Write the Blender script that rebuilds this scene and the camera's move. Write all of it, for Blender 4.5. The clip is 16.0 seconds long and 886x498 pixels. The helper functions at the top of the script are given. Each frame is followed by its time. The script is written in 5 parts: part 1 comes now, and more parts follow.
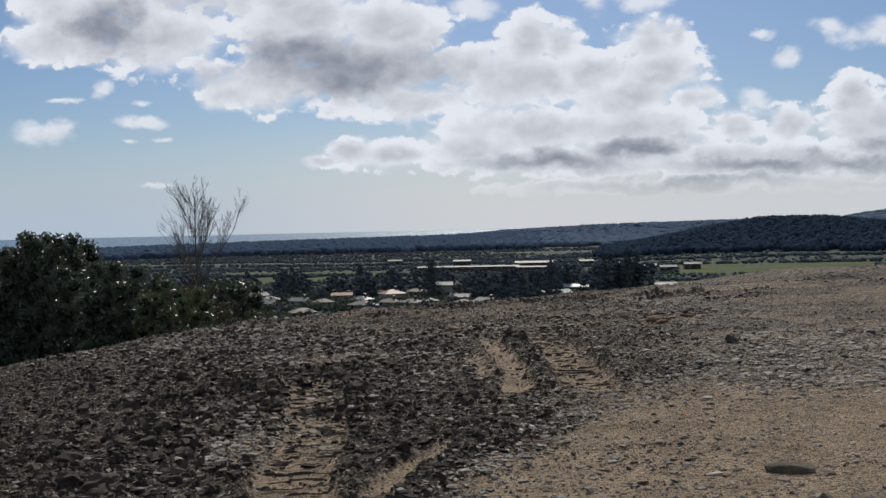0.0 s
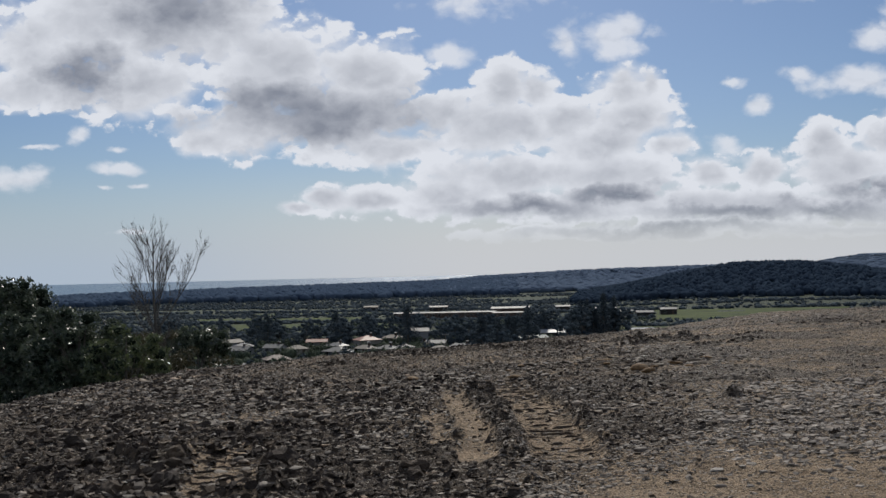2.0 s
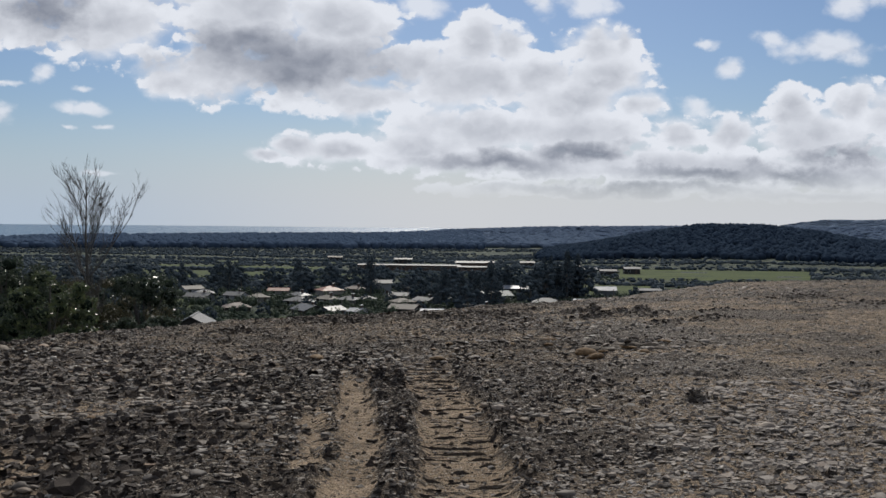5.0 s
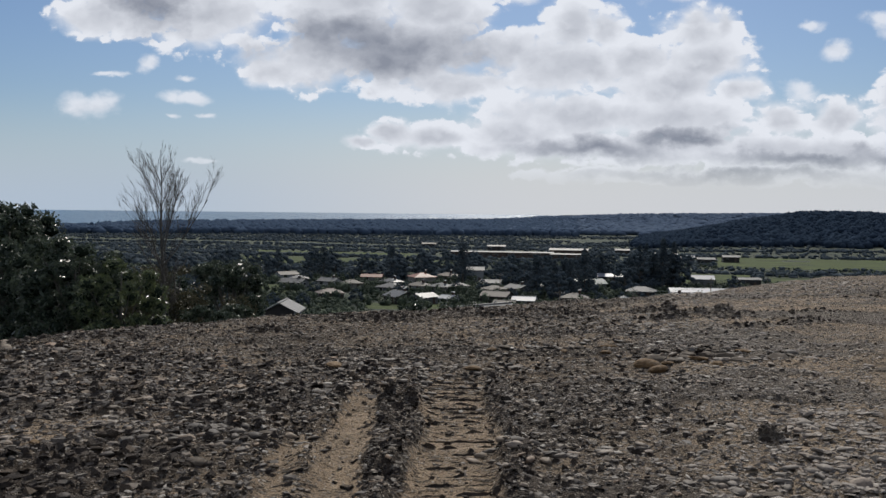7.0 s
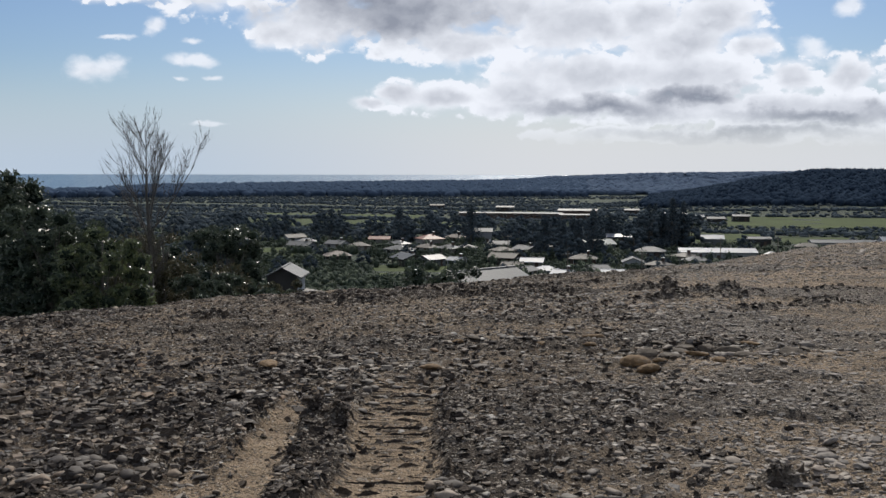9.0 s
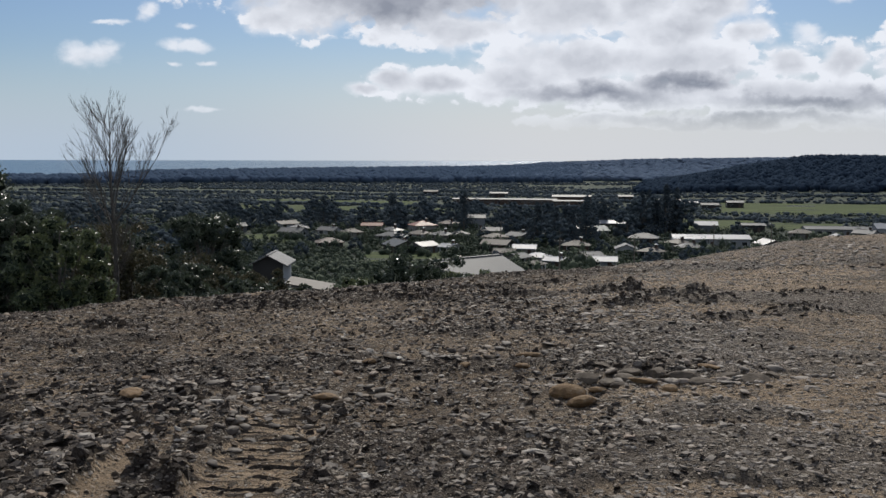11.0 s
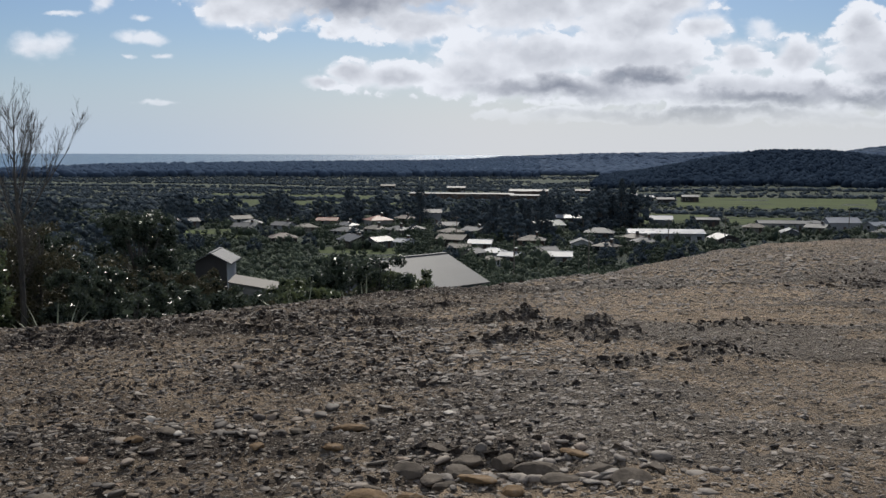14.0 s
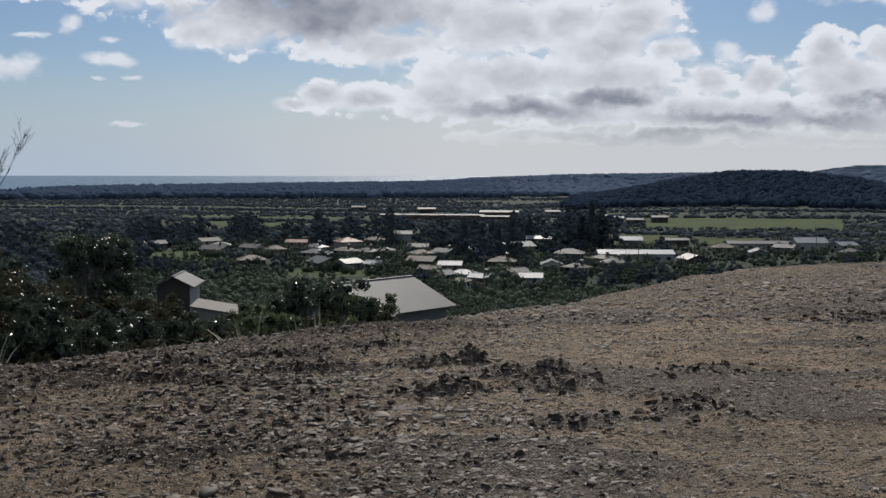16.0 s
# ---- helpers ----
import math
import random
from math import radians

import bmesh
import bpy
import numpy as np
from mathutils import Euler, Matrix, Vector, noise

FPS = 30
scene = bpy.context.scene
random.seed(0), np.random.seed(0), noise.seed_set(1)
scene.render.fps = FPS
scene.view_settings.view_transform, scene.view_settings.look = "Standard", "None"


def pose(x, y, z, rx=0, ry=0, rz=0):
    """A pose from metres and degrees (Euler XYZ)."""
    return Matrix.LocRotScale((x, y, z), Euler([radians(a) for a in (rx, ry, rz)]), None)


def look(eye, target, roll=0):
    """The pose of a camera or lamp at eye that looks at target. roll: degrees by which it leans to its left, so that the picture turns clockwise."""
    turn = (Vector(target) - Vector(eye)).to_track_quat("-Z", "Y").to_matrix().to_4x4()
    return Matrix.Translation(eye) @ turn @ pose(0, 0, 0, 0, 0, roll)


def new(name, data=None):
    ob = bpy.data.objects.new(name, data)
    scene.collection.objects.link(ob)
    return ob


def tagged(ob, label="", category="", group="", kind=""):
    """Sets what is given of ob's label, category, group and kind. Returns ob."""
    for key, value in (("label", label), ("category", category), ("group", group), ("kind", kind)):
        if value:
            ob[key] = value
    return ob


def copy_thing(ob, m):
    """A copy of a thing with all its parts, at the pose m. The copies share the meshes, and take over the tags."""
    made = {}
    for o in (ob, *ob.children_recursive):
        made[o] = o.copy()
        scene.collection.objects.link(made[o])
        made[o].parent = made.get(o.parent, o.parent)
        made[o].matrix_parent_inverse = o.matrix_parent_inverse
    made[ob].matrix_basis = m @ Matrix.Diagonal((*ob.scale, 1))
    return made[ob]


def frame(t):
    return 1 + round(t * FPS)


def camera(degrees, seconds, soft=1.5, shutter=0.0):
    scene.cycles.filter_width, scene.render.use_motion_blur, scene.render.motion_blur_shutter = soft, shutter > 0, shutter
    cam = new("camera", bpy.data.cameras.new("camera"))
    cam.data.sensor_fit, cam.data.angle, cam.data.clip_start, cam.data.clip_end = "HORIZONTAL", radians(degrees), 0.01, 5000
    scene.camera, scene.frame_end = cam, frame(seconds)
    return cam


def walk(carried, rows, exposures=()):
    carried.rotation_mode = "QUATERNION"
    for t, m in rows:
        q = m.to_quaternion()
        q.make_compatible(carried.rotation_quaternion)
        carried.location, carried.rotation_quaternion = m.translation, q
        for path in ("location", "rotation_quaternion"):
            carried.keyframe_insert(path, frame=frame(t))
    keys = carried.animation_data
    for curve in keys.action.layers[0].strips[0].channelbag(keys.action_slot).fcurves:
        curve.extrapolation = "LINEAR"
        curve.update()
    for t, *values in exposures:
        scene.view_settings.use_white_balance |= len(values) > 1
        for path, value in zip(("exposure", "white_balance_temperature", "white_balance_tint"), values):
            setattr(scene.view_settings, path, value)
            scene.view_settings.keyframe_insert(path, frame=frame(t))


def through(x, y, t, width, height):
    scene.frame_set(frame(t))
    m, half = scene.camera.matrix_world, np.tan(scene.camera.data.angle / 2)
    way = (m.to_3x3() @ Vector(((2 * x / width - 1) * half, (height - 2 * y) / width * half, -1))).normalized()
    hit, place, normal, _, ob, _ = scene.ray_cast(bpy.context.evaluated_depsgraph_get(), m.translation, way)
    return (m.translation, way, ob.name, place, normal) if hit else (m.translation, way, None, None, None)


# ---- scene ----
cam = camera(47.4, 16.0)
PATH = [
    (0, (-0.096, -1.881, 1.881), (-0.365, 0.1, 1.831), -1.3),
    (0.5, (-0.12, -1.356, 1.852), (-0.45, 0.616, 1.892), -1.4),
    (1, (-0.119, -0.837, 1.81), (-0.344, 1.151, 1.815), -1.6),
    (1.5, (-0.056, -0.269, 1.761), (-0.282, 1.718, 1.734), -1.4),
    (2, (-0.081, 0.236, 1.715), (-0.302, 2.224, 1.755), -1.4),
    (2.5, (-0.129, 0.667, 1.772), (-0.342, 2.655, 1.846), -1.1),
    (3, (-0.146, 1.109, 1.777), (-0.356, 3.097, 1.839), -0.4),
    (3.5, (-0.186, 1.502, 1.772), (-0.384, 3.492, 1.814), -0.0),
    (4, (-0.057, 1.915, 1.74), (-0.23, 3.907, 1.708), 0.0),
    (4.2, (0.024, 2.076, 1.773), (-0.143, 4.069, 1.735), 0.1),
    (6.3, (0.691, 4.03, 1.822), (0.536, 6.022, 1.743), 0.8),
    (6.5, (0.74, 4.188, 1.824), (0.57, 6.179, 1.747), 0.7),
    (7, (0.817, 4.684, 1.831), (0.476, 6.653, 1.749), 0.6),
    (7.5, (0.837, 5.173, 1.83), (0.479, 7.139, 1.742), 0.5),
    (8, (0.908, 5.628, 1.837), (0.536, 7.589, 1.708), 0.4),
    (8.5, (1.018, 6.048, 1.892), (0.647, 8.007, 1.732), 0.0),
    (9, (1.056, 6.492, 1.922), (0.698, 8.454, 1.763), 0.1),
    (9.2, (1.076, 6.647, 1.943), (0.726, 8.61, 1.775), 0.2),
    (11.3, (1.601, 8.463, 1.958), (1.255, 10.424, 1.769), 0.1),
    (11.5, (1.631, 8.62, 1.933), (1.316, 10.586, 1.742), -0.0),
    (12, (1.686, 9.06, 1.992), (1.471, 11.039, 1.803), 0.0),
    (12.5, (1.858, 9.513, 1.995), (1.619, 11.49, 1.807), -0.0),
    (13, (1.971, 9.87, 2.015), (1.716, 11.846, 1.833), -0.1),
    (13.5, (2.082, 10.246, 2.04), (1.819, 12.221, 1.864), 0.0),
    (14, (2.28, 10.638, 2.064), (2.013, 12.61, 1.866), 0.2),
    (14.5, (2.364, 10.982, 2.053), (2.125, 12.958, 1.857), 0.3),
    (15, (2.398, 11.382, 2.059), (2.245, 13.368, 1.875), 0.6),
    (15.5, (2.464, 11.823, 2.035), (2.257, 13.805, 1.872), 0.6),
    (16, (2.46, 12.241, 2.026), (2.249, 14.223, 1.87), 0.1),
]
walk(cam, [(t, look(eye, target, roll)) for t, eye, target, roll in PATH], [(0.0, -0.04, 6080, 11), (1.0, -0.14, 6080, 11), (3.0, -0.14, 6080, 11), (4.0, -0.08, 6080, 11), (6.5, -0.04, 6080, 11), (8.0, 0.0, 6080, 11), (8.5, 0.2, 6080, 11), (9.0, 0.14, 6080, 11), (11.5, 0.04, 6080, 11), (13.5, 0.0, 6080, 11), (14.0, 0.06, 6080, 11), (14.5, 0.08, 6080, 11), (15.0, -0.1, 6080, 11), (16.0, -0.1, 6080, 11)])

# ---- sky and sun ----
SUN_TURN, SUN_HEIGHT = -4.6, 38.0      # degrees clockwise from +y, and above the horizon
sun = new("sun", bpy.data.lights.new("sun", "SUN"))
sun.data.energy, sun.data.angle, sun.data.color = 4.3, radians(0.6), (1.0, 0.91, 0.77)
sun_way = Vector((math.sin(radians(SUN_TURN)) * math.cos(radians(SUN_HEIGHT)),
                  math.cos(radians(SUN_TURN)) * math.cos(radians(SUN_HEIGHT)), math.sin(radians(SUN_HEIGHT))))
sun.matrix_world = look(sun_way * 50, (0, 0, 0))

# cumulus: middle across, middle up, half width, half height, in hundredths of the slope from the horizon line;
# BASES are their grey undersides
WEST = [(-33.4, 25.9, 11.3, 6), (-22.6, 25.1, 6.2, 5.4), (-27.6, 31.5, 8.5, 4.6), (-17, 20.5, 7.9, 4.8), (-8.5, 19.4, 5.9, 4.1), (-10.9, 15.5, 8.4, 3.3),
        (-20.5, 14.6, 7, 2.8), (-24.1, 13.5, 3.1, 2), (-31.2, 19.3, 7.4, 3.5), (-41.9, 23.3, 4.3, 4.3), (-41.4, 19, 6.2, 2.4), (-5.8, 12.3, 8.4, 1.9)]
MIDDLE = [(5.2, 17.8, 3.1, 3.5), (8.6, 17.7, 2.4, 2.2), (3.2, 14.1, 7, 3.1), (-1, 15.5, 2.5, 1.9), (7.4, 14.3, 3.9, 2.7), (17, 17.5, 3.5, 2.6),
          (20.1, 17.7, 2, 1.9), (17.8, 14.6, 5, 2.7), (11.6, 14.2, 3.4, 2.3), (14.9, 11.9, 7, 2.4), (5.9, 9.2, 10.4, 2.7), (16, 8.8, 7.3, 2.4),
          (21.1, 11.6, 2.6, 1.7), (-12.1, 7.1, 2.7, 1.5), (-8.2, 6.8, 4.8, 1.3), (-15.2, 6.2, 2.1, 0.7), (-0.9, 7.4, 6.7, 2)]
EAST = [(25.5, 9.1, 2.6, 1.7), (30.5, 8.9, 3.1, 1.9), (36.8, 11.6, 2.6, 2.4), (38.9, 8.9, 6.7, 2.8), (43.2, 12, 2.6, 2.3), (47.9, 10.7, 5, 3.4),
        (10.3, 5.9, 18.4, 1.5), (28.2, 5.7, 16.7, 1.9), (43.8, 5.2, 11.7, 1.8), (21.4, 3.3, 18.4, 0.8), (39.3, 2.9, 11.1, 0.7)]
PUFFS = [(3.5, 27.9, 7.1, 2.7), (16.6, 22.6, 3.7, 2.2), (11.8, 22.2, 2, 1.8), (32.2, 27.5, 6.5, 1.7), (42.4, 22.3, 3.1, 1.6), (39.7, 17.3, 5, 1.5),
         (34.5, 18.4, 1.8, 1.1), (30.7, 15.2, 1.5, 1), (27, 12, 2, 1.2), (28, 17.8, 1.5, 0.5), (-43.2, 9.7, 3.5, 1.5), (-33.2, 11, 2.7, 0.7),
         (-37.4, 14.2, 1, 1), (-31, 9.3, 1.1, 0.3), (-34.7, 8.9, 1, 0.3), (-41.3, 13.2, 1.9, 0.3), (-33.7, 12.9, 1.1, 0.4), (-0.3, 21.2, 3.1, 1.4),
         (-31.6, 4.5, 2.7, 0.3), (45.6, 24.3, 2.2, 2.3)]
BASES = [(-27.1, 26.9, 7.1, 4.3), (-13.1, 15.8, 10.7, 3.1), (-36.2, 20.3, 4, 2.8),          (7.5, 5.8, 8.4, 1.3), (15.9, 6.9, 4.8, 1.2), (28.2, 4.8, 9.5, 0.9), (36.5, 5.2, 7.2, 1), (41.1, 7.1, 3.9, 1.2), (20.9, 3.3, 12.8, 0.6),
         (-18.2, 17.6, 6.2, 2.3)]
SKY_TURN = -5.7


def build_world():
    world = bpy.data.worlds.new("sky")
    scene.world = world
    world.use_nodes = True
    n = Nodes(world.node_tree)
    way = n.add("ShaderNodeTexCoord").outputs["Generated"]
    sky = n.add("ShaderNodeTexSky", sky_type="NISHITA", sun_disc=False, sun_elevation=radians(SUN_HEIGHT),
                sun_rotation=radians(SUN_TURN), altitude=30.0, air_density=1.0, dust_density=0.6, ozone_density=1.3)
    blue = n.vec("MULTIPLY", sky.outputs[0], (0.043, 0.050, 0.060))
    # slopes across and up, seen from the mean heading
    a = radians(SKY_TURN)
    ahead = n.vec("DOT_PRODUCT", way, (math.sin(a), math.cos(a), 0))
    across = n.vec("DOT_PRODUCT", way, (math.cos(a), -math.sin(a), 0))
    up = n.vec("DOT_PRODUCT", way, (0, 0, 1))
    depth = n.math("MAXIMUM", ahead, 0.15)
    u, v = n.math("DIVIDE", across, depth), n.math("DIVIDE", up, depth)
    flat = n.add("ShaderNodeCombineXYZ", ins={0: u, 1: v, 2: 0.0}).outputs[0]
    # slow wandering bends the outlines, rounded billows at three sizes swell them
    stretch = n.vec("MULTIPLY", flat, (1.0, 1.35, 1.0))
    warp = n.vec("SUBTRACT", n.noise(stretch, 16.0, 5.0, 0.6, True), (0.5, 0.5, 0.5))
    bent = n.vec("ADD", flat, n.vec("MULTIPLY", warp, (0.040, 0.026, 0.0)))
    curl = n.vec("ADD", stretch, n.vec("MULTIPLY", n.vec("SUBTRACT", n.noise(stretch, 45.0, 4.0, 0.6, True), (0.5, 0.5, 0.5)), (0.030, 0.030, 0.0)))

    def billows(at):
        total = None
        for scale, swell in ((24.0, 0.66), (56.0, 0.32), (120.0, 0.09)):
            cell = n.add("ShaderNodeTexVoronoi", voronoi_dimensions="2D", ins={"Vector": at, "Scale": scale, "Randomness": 1.0}).outputs["Distance"]
            puff = n.math("MULTIPLY", n.math("SUBTRACT", 0.42, cell), swell)
            total = puff if total is None else n.math("ADD", total, puff)
        return total

    def cover(points, blobs):
        best = None
        for cx, cy, rx, ry in blobs:
            off = n.vec("MULTIPLY", n.vec("SUBTRACT", points, (cx / 100, cy / 100, 0)), (100 / rx, 100 / ry, 0))
            near = n.math("SUBTRACT", 1.0, n.vec("LENGTH", off))
            best = near if best is None else n.math("SMOOTH_MAX", best, near, 0.32)
        return best

    swell = billows(curl)
    lit_side = n.math("SUBTRACT", swell, billows(n.vec("ADD", curl, (-0.002, 0.010, 0.0))))
    body = cover(bent, WEST + MIDDLE + EAST)
    wisps = cover(bent, PUFFS)
    # beyond the mapped part the same kind of broken cloud goes on
    outside = n.math("MAXIMUM", n.smooth(n.math("ABSOLUTE", u), 0.5, 0.62), n.smooth(v, 0.31, 0.40))
    outside = n.math("MAXIMUM", outside, n.smooth(ahead, 0.3, 0.15))
    wide = n.math("MULTIPLY", n.math("SUBTRACT", n.noise(way, 3.2, 6.0, 0.55), 0.52), 5.0)
    body = n.mix(outside, body, wide)
    fray = n.math("MULTIPLY", n.math("SUBTRACT", n.noise(stretch, 22.0, 7.0, 0.58), 0.5), 0.5)
    thick = n.math("ADD", n.math("MULTIPLY_ADD", body, 1.55, 0.36), n.math("ADD", swell, fray))
    # crisp heads, torn and soft feet
    feet = n.smooth(n.math("ADD", n.noise(stretch, 9.0, 3.0, 0.5), n.math("MULTIPLY", lit_side, -1.2)), 0.38, 0.66)
    reach = n.math("MULTIPLY_ADD", feet, 0.80, 0.30)
    solid = n.math("DIVIDE", n.math("ADD", thick, 0.06), reach, clamp=True)
    solid = n.smooth(solid, 0.0, 1.0)
    thin = n.math("MULTIPLY", n.smooth(n.math("ADD", wisps, n.math("ADD", n.math("MULTIPLY", swell, 1.3), n.math("MULTIPLY", fray, 1.4))), -0.25, 0.75), 0.85)
    alpha = n.math("MAXIMUM", solid, thin)
    # thin rims glow with the sun behind them, thick undersides stay grey
    grey = n.smooth(n.math("ADD", cover(n.vec("ADD", flat, n.vec("MULTIPLY", warp, (0.11, 0.06, 0.0))), BASES), n.math("ADD", n.math("MULTIPLY", swell, 0.7), n.math("MULTIPLY", fray, 0.9))), -0.8, 1.15)
    core = n.math("MULTIPLY", n.smooth(thick, 0.45, 1.7), 0.42)
    shade = n.mix(outside, n.math("MAXIMUM", grey, core), n.smooth(body, 0.1, 1.0))
    shade = n.math("MULTIPLY", shade, n.smooth(thick, 0.05, 0.75))
    shade = n.math("SUBTRACT", shade, n.math("MULTIPLY", lit_side, 0.45), clamp=True)
    cloud = n.mix(shade, (0.82, 0.82, 0.825), (0.27, 0.285, 0.325))
    veil = n.math("MULTIPLY", n.smooth(v, 0.125, 0.0), 0.95)
    glow = n.mix(n.smooth(u, -0.42, 0.06), (0.46, 0.53, 0.60), (0.64, 0.638, 0.63))
    air = n.mix(veil, blue, glow)
    low = n.math("MULTIPLY", alpha, n.smooth(v, 0.012, 0.06))
    total = n.mix(low, air, cloud)
    back = n.add("ShaderNodeBackground", ins={"Color": total, "Strength": 1.0})
    n.tree.links.new(back.outputs[0], n.add("ShaderNodeOutputWorld").inputs[0])



# ---- small helpers ----
RNG = np.random.default_rng(7)


def lattice(ix, iy, seed):
    h = (ix * 374761393 + iy * 668265263 + seed * 974634541) & 0xFFFFFFFF
    h = ((h ^ (h >> 13)) * 1274126177) & 0xFFFFFFFF
    return ((h ^ (h >> 16)) & 0xFFFFFF) / float(0xFFFFFF)


def value_noise(x, y, size, seed):
    """Smooth noise from 0 to 1 with cells of that size."""
    x, y = np.asarray(x, float) / size, np.asarray(y, float) / size
    ix, iy = np.floor(x).astype(np.int64), np.floor(y).astype(np.int64)
    fx, fy = x - ix, y - iy
    fx, fy = fx * fx * (3 - 2 * fx), fy * fy * (3 - 2 * fy)
    a, b = lattice(ix, iy, seed), lattice(ix + 1, iy, seed)
    c, d = lattice(ix, iy + 1, seed), lattice(ix + 1, iy + 1, seed)
    return (a * (1 - fx) + b * fx) * (1 - fy) + (c * (1 - fx) + d * fx) * fy


def fractal(x, y, size, seed, octaves=4):
    total, amp, weight = 0.0, 1.0, 0.0
    for k in range(octaves):
        total = total + amp * value_noise(x, y, size / 2 ** k, seed + 17 * k)
        weight += amp
        amp *= 0.5
    return total / weight


def ease(a, b, v):
    t = np.clip((np.asarray(v, float) - a) / (b - a), 0, 1)
    return t * t * (3 - 2 * t)


def mesh_of(name, verts, faces, material, smooth=False):
    """A mesh from an array of corners and an array of triangles or quads."""
    verts, faces = np.asarray(verts, np.float32), np.asarray(faces, np.int32)
    me = bpy.data.meshes.new(name)
    n, k = faces.shape
    me.vertices.add(len(verts))
    me.vertices.foreach_set("co", verts.ravel())
    me.loops.add(n * k)
    me.loops.foreach_set("vertex_index", faces.ravel())
    me.polygons.add(n)
    me.polygons.foreach_set("loop_start", np.arange(0, n * k, k, dtype=np.int32))
    me.polygons.foreach_set("use_smooth", np.full(n, smooth))
    me.update(calc_edges=True)
    me.materials.append(material)
    return me


def part(name, data, material, parent, label=""):
    """One mesh object under a thing or a part; data is a bmesh or a mesh."""
    if isinstance(data, bmesh.types.BMesh):
        me = bpy.data.meshes.new(name)
        data.to_mesh(me)
        data.free()
        me.materials.append(material)
        data = me
    ob = new(name, data)
    ob.parent = parent
    if label:
        ob["label"] = label
    return ob


# ---- node materials ----
class Nodes:
    def __init__(self, tree):
        self.tree = tree
        tree.nodes.clear()

    def add(self, kind, **sets):
        n = self.tree.nodes.new(kind)
        for k, v in sets.items():
            if k == "ins":
                for name, value in v.items():
                    self.put(n.inputs[name], value)
            else:
                setattr(n, k, v)
        return n

    def put(self, socket, value):
        if isinstance(value, bpy.types.NodeSocket):
            self.tree.links.new(value, socket)
        else:
            socket.default_value = value

    def math(self, op, a, b=0.0, c=0.0, clamp=False):
        n = self.add("ShaderNodeMath", operation=op, use_clamp=clamp)
        for s, v in zip(n.inputs, (a, b, c)):
            self.put(s, v)
        return n.outputs[0]

    def vec(self, op, a, b=None):
        n = self.add("ShaderNodeVectorMath", operation=op)
        self.put(n.inputs[0], a)
        if b is not None:
            self.put(n.inputs[1], b)
        return n.outputs["Value"] if op in ("LENGTH", "DOT_PRODUCT") else n.outputs[0]

    def noise(self, vector, scale, detail=4.0, rough=0.55, colour=False, distortion=0.0):
        n = self.add("ShaderNodeTexNoise", ins={"Vector": vector, "Scale": scale, "Detail": detail, "Roughness": rough, "Distortion": distortion})
        return n.outputs["Color" if colour else "Fac"]

    def ramp(self, fac, *stops):
        n = self.add("ShaderNodeValToRGB")
        e = n.color_ramp.elements
        while len(e) < len(stops):
            e.new(0.5)
        for el, (p, c) in zip(e, stops):
            el.position = p
            el.color = (*c, 1) if len(c) == 3 else c
        self.put(n.inputs[0], fac)
        return n.outputs[0]

    def mix(self, fac, a, b, blend="MIX"):
        n = self.add("ShaderNodeMix", data_type="RGBA", blend_type=blend)
        self.put(n.inputs[0], fac)
        for s, v in zip((n.inputs[6], n.inputs[7]), (a, b)):
            self.put(s, (*v, 1) if isinstance(v, tuple) and len(v) == 3 else v)
        return n.outputs[2]

    def smooth(self, v, lo, hi):
        n = self.add("ShaderNodeMapRange", interpolation_type="SMOOTHSTEP")
        for s, x in zip(n.inputs, (v, lo, hi, 0.0, 1.0)):
            self.put(s, x)
        return n.outputs[0]

    def place(self):
        return self.add("ShaderNodeTexCoord").outputs["Object"]

    def island(self):
        return self.add("ShaderNodeNewGeometry").outputs["Random Per Island"]


def material(name, recipe):
    """recipe(n) returns a dict of the inputs of a Principled shader; 'bump' is (height, strength, distance)."""
    m = bpy.data.materials.new(name)
    m.use_nodes = True
    n = Nodes(m.node_tree)
    out, shader = n.add("ShaderNodeOutputMaterial"), n.add("ShaderNodeBsdfPrincipled")
    n.tree.links.new(shader.outputs[0], out.inputs[0])
    for key, value in recipe(n).items():
        if key == "bump":
            b = n.add("ShaderNodeBump", ins={"Height": value[0], "Strength": value[1], "Distance": value[2]})
            n.tree.links.new(b.outputs[0], shader.inputs["Normal"])
        elif isinstance(value, tuple) and len(value) == 3:
            shader.inputs[key].default_value = (*value, 1)
        else:
            n.put(shader.inputs[key], value)
    return m
build_world()

# ---- the lie of the land ----
HILL = (2.0, 8.0)
BROW = [(-180, 50), (-135, 22), (-90, 12), (-70, 11.3), (-47, 13.5), (-40, 14), (-31, 14.8), (-20, 15.3), (-12, 16.9), (-5, 17.6),
        (2, 19.2), (7, 23.0), (16, 27.5), (25, 30), (45, 35), (90, 45), (180, 50)]
DROP = [(-1.5, 0), (-0.5, 0.02), (0, 0.06), (1, 0.22), (2, 0.55), (4, 1.4), (8, 3.1), (30, 7.2), (60, 12.0), (100, 17.2), (170, 23.5), (260, 27.3), (330, 28.2)]
PLAIN = -28.0
SEA = -29.5
EYE = (2.4, 12.0)                       # middle of the last steps of the way, from which far ranges are laid out
HEAD = -6.1


def bearing(column):
    """Degrees clockwise from +y for a column of the widest outlook."""
    return HEAD + math.degrees(math.atan((column - 784) / 1786))


def steady(points):
    xs, ys = zip(*points)
    return lambda v: np.interp(v, xs, ys)


